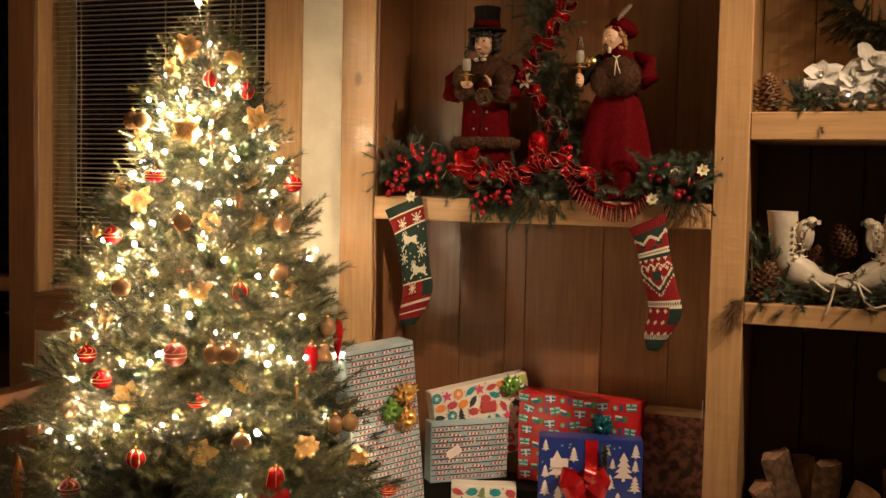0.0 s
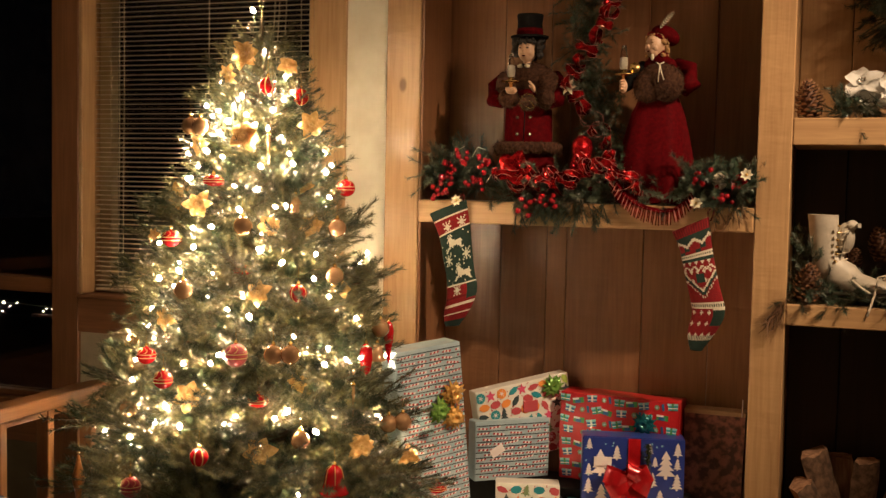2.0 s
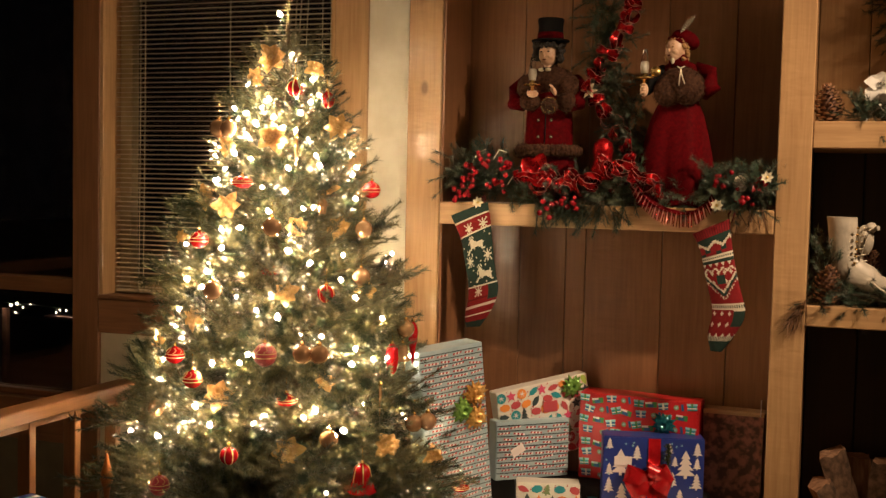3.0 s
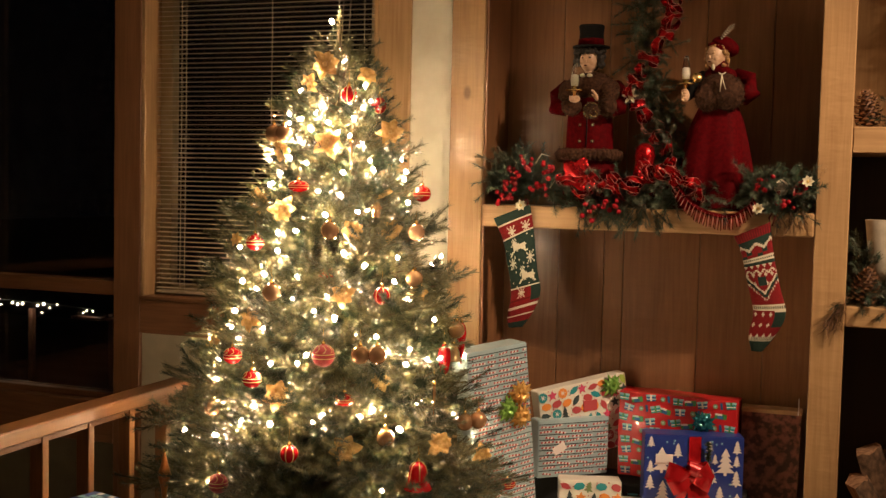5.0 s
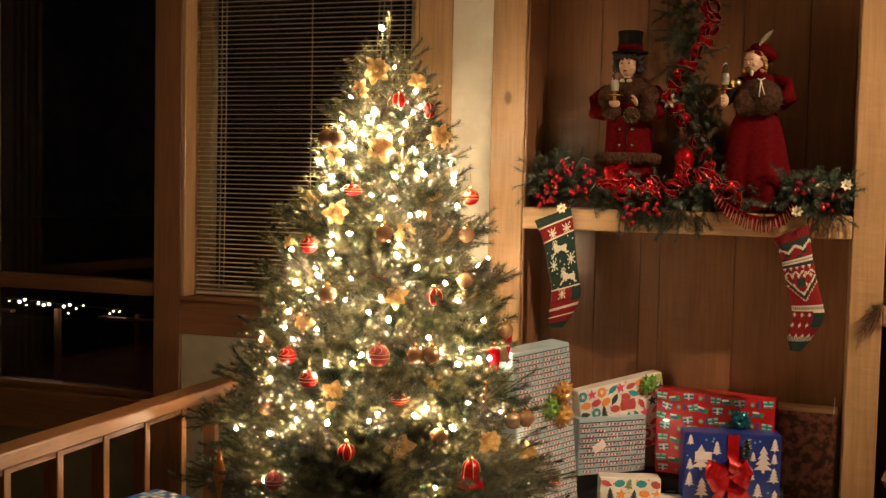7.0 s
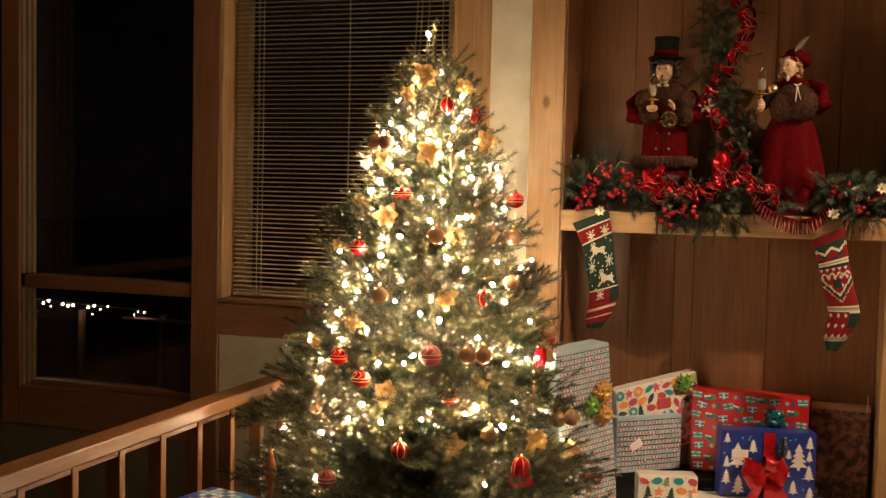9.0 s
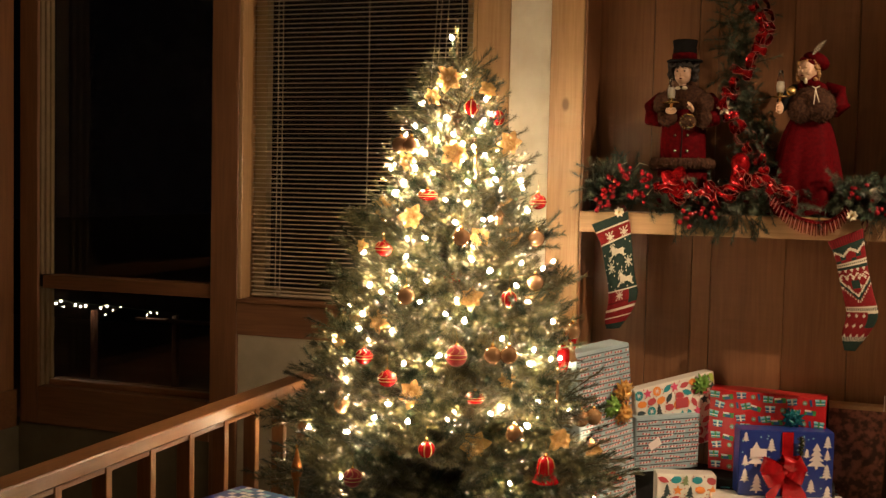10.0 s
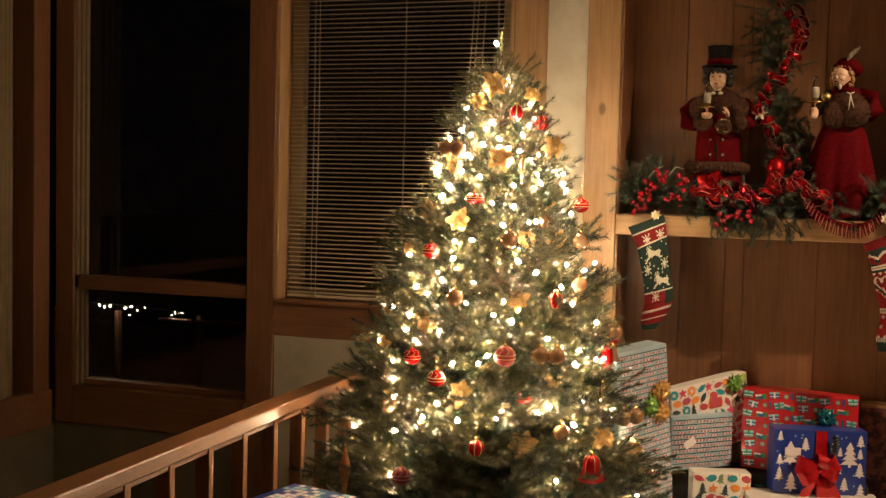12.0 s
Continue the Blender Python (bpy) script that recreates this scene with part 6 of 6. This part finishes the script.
SILK = material("white silk petal", (0.80, 0.78, 0.74), 0.55, colour2=(0.70, 0.68, 0.63), scale=50, bump=0.3, thin=0.25)
SILVER = material("silver crackle", (0.85, 0.83, 0.80), 0.15, metal=0.95, colour2=(0.6, 0.58, 0.55), scale=80, bump=0.5)
SHELF1, SHELF2 = 1.785, 1.247


def boot(label, m):
    ob = thing("skating_boot", label, "boot", m, "skating boots")
    mk = Maker()
    rings = [((-0.006, 0.252), 0.037, 0.033), ((-0.004, 0.225), 0.036, 0.033), ((0.0, 0.18), 0.036, 0.031), ((0.004, 0.13), 0.035, 0.030),
             ((0.014, 0.095), 0.044, 0.033), ((0.034, 0.062), 0.058, 0.034), ((0.070, 0.046), 0.050, 0.036), ((0.110, 0.038), 0.042, 0.035), ((0.148, 0.032), 0.030, 0.030), ((0.172, 0.026), 0.012, 0.014)]
    verts, n = [], 18
    for i, ((x, zz), rl, rs) in enumerate(rings):
        ang = math.pi * min(1, max(0, (i - 2.5) / 5)) / 2
        for k in range(n):
            a = 2 * math.pi * k / n
            c, s = math.cos(a) * rl, math.sin(a) * rs
            verts.append((x + c * math.cos(ang), s, zz + c * math.sin(ang) * (0.62 if i > 5 else 0.9)))
    faces = [(i * n + k, i * n + (k + 1) % n, (i + 1) * n + (k + 1) % n, (i + 1) * n + k) for i in range(len(rings) - 1) for k in range(n)]
    faces.append(tuple(range((len(rings) - 1) * n, len(rings) * n)))
    mk.add(verts, faces, LEATHER)
    part("upper", mk, ob)
    part("sole", Maker().box(-0.035, 0.165, -0.030, 0.030, 0.004, 0.016, SOLE, 0.005), ob, "dark sole")
    part("heel", Maker().box(-0.038, 0.02, -0.028, 0.028, 0.014, 0.045, LEATHER, 0.006), ob)
    tongue = Maker()
    tongue.strip([(0.040, 0, 0.10), (0.052, 0, 0.16), (0.062, 0, 0.205), (0.080, 0, 0.228), (0.082, 0, 0.214)], [(0, 0.020, 0), (0, 0.026, 0), (0, 0.029, 0), (0, 0.024, 0), (0, 0.020, 0)], LEATHER)
    tongue.ball((0.050, 0, 0.182), (0.022, 0.022, 0.048), LEATHER, 12, 10)
    tongue.ball((0.064, 0, 0.222), (0.014, 0.022, 0.016), LEATHER, 12, 8)
    part("tongue", tongue, ob)
    for k in range(6):
        zz = 0.11 + 0.022 * k
        part("lace", Maker().tube([(0.036 + 0.003 * k, -0.026, zz), (0.056 + 0.003 * k, 0, zz + 0.008), (0.036 + 0.003 * k, 0.026, zz)], 0.0022, LACE, 5), ob)
        for s in (-1, 1):
            part("eyelet", Maker().ball((0.034 + 0.001 * k, s * 0.031, zz), 0.0042, BRASS, 7, 5), ob)
    return ob


boot("old white laced skating boot lying among evergreen", Matrix.Translation((0.098, 4.69, SHELF2 + 0.024)) @ Matrix.Rotation(radians(-12), 4, "Z") @ Matrix.Diagonal((1.18, 1.12, 0.94, 1)))
boot("old white laced skating boot facing its twin", Matrix.Translation((0.400, 4.70, SHELF2 + 0.024)) @ Matrix.Rotation(radians(186), 4, "Z") @ Matrix.Diagonal((1.18, 1.12, 0.94, 1)))
lace = Maker()
lace.tube([(0.16, 4.655, 1.335), (0.20, 4.615, 1.305), (0.225, 4.598, 1.290)], 0.0032, LACE, 5)
lace.tube([(0.245, 4.61, 1.335), (0.238, 4.596, 1.29), (0.226, 4.592, 1.245), (0.220, 4.590, 1.225)], 0.0036, LACE, 5)
lace.tube([(0.245, 4.61, 1.335), (0.275, 4.60, 1.345), (0.285, 4.60, 1.330), (0.255, 4.60, 1.330)], 0.0032, LACE, 5)
lace.tube([(0.255, 4.61, 1.335), (0.30, 4.598, 1.315), (0.318, 4.592, 1.27), (0.345, 4.590, 1.252), (0.385, 4.592, 1.265)], 0.0034, LACE, 5)
lace.tube([(0.30, 4.598, 1.318), (0.335, 4.60, 1.292), (0.325, 4.60, 1.278), (0.305, 4.60, 1.285)], 0.0028, LACE, 5)
solo("boot_lace", lace, "knotted cream boot laces hanging over the shelf edge", "lace")
sg = thing("shelf_greenery", "evergreen sprigs spread along the middle shelf", "garland", Matrix.Translation((0.40, 4.70, SHELF2)))
part("foliage", foliage(330, 71, lambda t, g: Vector((-0.38 + 0.74 * t, g.uniform(-0.09, 0.12), g.uniform(0.008, 0.042))),
                        lambda p, g: Vector((g.normal(0, 0.8), g.normal(-0.5, 0.5), g.normal(0.1, 0.4))), 0.085), sg, kind="stuff")
part("standing_foliage", foliage(30, 72, lambda t, g: Vector((-0.375 + 0.07 * t, g.uniform(-0.03, 0.05), g.uniform(0.05, 0.16))),
                               lambda p, g: Vector((g.normal(0, 0.5), g.normal(-0.4, 0.4), 0.8)), 0.08), sg, kind="stuff")
part("trailing_sprig", foliage(14, 73, lambda t, g: Vector((-0.40 - 0.01 * t, -0.10, 0.02 - 0.02 * t)),
                               lambda p, g: Vector((-0.45 + g.normal(0, 0.15), -0.12, -0.8)), 0.085, 260, 0.05, (DRY,)), sg, "dry brown needles", "stuff")
for i, (x, y, zz, ln, wd, tilt) in enumerate(((0.050, 4.640, 1.250, 0.115, 0.044, 8), (0.270, 4.80, 1.37, 0.105, 0.040, -14), (0.165, 4.82, 1.33, 0.08, 0.03, 20))):
    solo("pine_cone", pinecone(i, ln, wd), "brown pine cone among the shelf greenery", "pine cone",
         Matrix.Translation((x, y, zz)) @ Matrix.Rotation(radians(tilt), 4, "Y"), "pine cones")
solo("pine_cone", pinecone(9, 0.115, 0.046), "large brown pine cone on the upper shelf", "pine cone",
     Matrix.Translation((0.045, 4.675, SHELF1)) @ Matrix.Rotation(radians(-6), 4, "Y"), "pine cones")
ug = thing("shelf_greenery", "evergreen sprigs along the upper shelf", "garland", Matrix.Translation((0.40, 4.70, SHELF1)))
part("foliage", foliage(220, 75, lambda t, g: Vector((-0.29 + 0.66 * t, g.uniform(-0.07, 0.12), g.uniform(0.015, 0.06))),
                        lambda p, g: Vector((g.normal(-0.2, 0.8), g.normal(-0.6, 0.4), g.normal(0.2, 0.4))), 0.085), ug, kind="stuff")
white_fl = [poinsettia(30 + k, 0.080, SILK, SILVER) for k in range(3)]
for i, (x, y, zz, tz) in enumerate(((0.185, 4.665, 1.885, -20), (0.315, 4.70, 1.925, 15), (0.42, 4.68, 1.88, 25), (0.27, 4.655, 1.86, 0))):
    ob = thing("white_flower", "large white silk poinsettia on the upper shelf", "flower",
               Matrix.Translation((x, y, zz)) @ Matrix.Rotation(radians(tz), 4, "Z") @ Matrix.Rotation(radians(52), 4, "X"), "white flowers")
    part("petals", white_fl[i % 3][0], ob)
    part("heart", white_fl[i % 3][1], ob)
for i, (x, zz) in enumerate(((0.245, 1.822), (0.315, 1.818), (0.36, 1.815))):
    solo("silver_ball", Maker().lathe(sphere_profile(0.026), SILVER, 18, ripple=0.03, waves=9), "silver crackle ball among the white flowers", "ornament",
         Matrix.Translation((x, 4.63, zz)), "silver balls")
wreath = thing("wreath", "dark evergreen wreath on the boards above the shelf", "wreath", Matrix.Translation((0.40, 4.90, 2.20)))
part("foliage", foliage(420, 81, lambda t, g: Vector((0.17 * math.cos(40 * t), g.uniform(-0.08, 0.03), 0.17 * math.sin(40 * t))),
                        lambda p, g: Vector((p.x * 3 + g.normal(0, 0.6), -0.5 + g.normal(0, 0.3), p.z * 3 + g.normal(0, 0.6))), 0.10), wreath, kind="stuff")
part("ring", Maker().tube([(0.17 * math.cos(k * math.pi / 12), 0, 0.17 * math.sin(k * math.pi / 12)) for k in range(25)], 0.008, BARK, 6), wreath)

BARK_LOG = material("log bark", (0.24, 0.14, 0.085), 0.9, colour2=(0.07, 0.04, 0.025), scale=45, bump=1.0)
SPLIT = material("split firewood", (0.52, 0.30, 0.18), 0.85, colour2=(0.24, 0.12, 0.065), scale=60, stretch=(1, 1, 0.15), bump=0.7)
for i, (x, y, ztop, r_, tx, ty) in enumerate(((0.165, 4.83, 0.785, 0.066, 3, -17), (0.185, 4.89, 0.750, 0.055, 2, -7), (0.190, 4.86, 0.765, 0.056, 2, 5), (0.215, 4.77, 0.735, 0.064, 4, 20),
                                             (0.165, 4.72, 0.715, 0.068, 3, -28), (0.37, 4.84, 0.73, 0.060, 2, 8), (0.46, 4.84, 0.75, 0.06, 2, -6), (0.30, 4.73, 0.665, 0.062, 5, 24))):
    rd_ = random.Random(40 + i)
    mk, h, n = Maker(), ztop - 0.42, 12
    arc = 2.1
    verts = []
    for j in range(7):
        for k in range(n):
            a = arc * k / (n - 2) if k < n - 1 else None
            q = (0.0, 0.0) if a is None else (r_ * 1.5 * math.cos(a - arc / 2) - 0.4 * r_, r_ * 1.3 * math.sin(a - arc / 2))
            jit = noise.noise((q[0] * 60 + i, q[1] * 60, j * 1.7)) * 0.012
            verts.append((q[0] * (1 + 8 * jit), q[1] + jit, h * j / 6 + (rd_.uniform(-0.006, 0.006) if j == 6 else 0)))
    bark, flat = [], []
    for j in range(6):
        for k in range(n):
            f = (j * n + k, j * n + (k + 1) % n, (j + 1) * n + (k + 1) % n, (j + 1) * n + k)
            (bark if k < n - 2 else flat).append(f)
    flat += [tuple(range(6 * n, 7 * n)), tuple(reversed(range(n)))]
    mk.add(verts, bark, BARK_LOG, True)
    mk.add(verts, flat, SPLIT, False)
    solo("firewood_log", mk, "rough split firewood log standing in the niche", "log",
         Matrix.Translation((x, y, 0.42)) @ Matrix.Rotation(radians(tx), 4, "X") @ Matrix.Rotation(radians(ty), 4, "Y") @ Matrix.Rotation(rd_.uniform(2.6, 4.2) + math.pi, 4, "Z"), "firewood")
solo("round_ornament", Maker().lathe([(0.006, 0), (0.007, 0.012), (0.019, 0.016), (0.021, 0.024), (0.014, 0.030), (0.001, 0.031)], LEATHER, 16), "small pale wooden disc on the niche boards", "ornament",
     Matrix.Translation((0.392, 4.949, 1.02)) @ Matrix.Rotation(radians(90), 4, "X"))

# ---- stand-ins for reflections in the tall window, on an added deck ----
REFLECT_BULB = material("reflection stand-in bulb", (1.0, 0.80, 0.55), 0.4, emit=60)
DECK = wood("added terrace board", (0.16, 0.075, 0.045), (0.09, 0.04, 0.025), along="x", knots=False)
# added deck that carries the bars and bulbs
structure("terrace", "dark wooden deck added under the reflection stand-ins", "terrace", DECK, (-9.0, -2.2, 4.78, 9.5, 0.18, 0.26))
fence = thing("reflection_bars", "reddish bars and posts standing in for reflected streaks", "fence", Matrix.Translation((-4.0, 5.95, 0.26)))
for a, b in ((-0.60, -0.46), (0.12, 0.32), (0.34, 0.50), (0.51, 0.62), (0.76, 0.86), (0.90, 1.2)):
    part("rail", Maker().box(a, b, -0.02, 0.02, 0.565, 0.582, DECK, 0.003), fence)
for x in (-0.62, -0.2, 0.33, 0.72, 1.15):
    part("post", Maker().box(x, x + 0.03, 0.022, 0.052, 0.0, 0.60, DECK, 0.003), fence)
# glowing beads behind the glass imitate lights mirrored in it
tl = thing("reflection_bulbs", "row of tiny lit bulbs standing in for window reflections", "string lights", Matrix.Translation((-4.0, 5.93, 0.86)))
small = Maker().ball((0, 0, 0), 0.0068, REFLECT_BULB, 8, 6).mesh("bulb")
tiny = Maker().ball((0, 0, 0), 0.0038, REFLECT_BULB, 8, 6).mesh("bulb")
for i, (x, zz, big) in enumerate(((-0.40, 0.03, 1), (-0.365, 0.045, 1), (-0.35, 0.015, 0), (-0.27, 0.03, 1), (-0.235, 0.022, 1), (-0.10, 0.022, 1), (-0.02, 0.015, 0), (-0.07, -0.015, 0), (0.20, 0.0, 0), (-0.47, 0.03, 0), (0.03, 0.034, 0), (0.224, 0.015, 0), (0.264, 0.014, 0), (-0.20, 0.028, 1), (-0.06, 0.033, 1))):
    part("bulb", small if big else tiny, tl, m=Matrix.Translation((x, 0, zz)))
part("wire", Maker().tube([(-0.6, 0, 0.055), (-0.2, 0, 0.04), (0.4, 0, 0.02)], 0.0015, WIRE, 4), tl)
# pale mounds added for the faint light streaks below the bulbs
for i, (x, y, w_, d_) in enumerate(((-3.9, 5.75, 0.22, 0.05), (-3.62, 5.72, 0.16, 0.04), (-4.25, 5.8, 0.2, 0.05), (-3.2, 5.78, 0.12, 0.04))):
    mk = Maker().ball((0, 0, 0), (w_, d_, 0.018), PALE_STREAK, 14, 8)
    solo("snow_patch", mk, "small pale mound standing in for a light streak", "snow", Matrix.Translation((x, y, 0.262)) @ Matrix.Rotation(0.3 * i, 4, "Z"), "snow on the terrace")
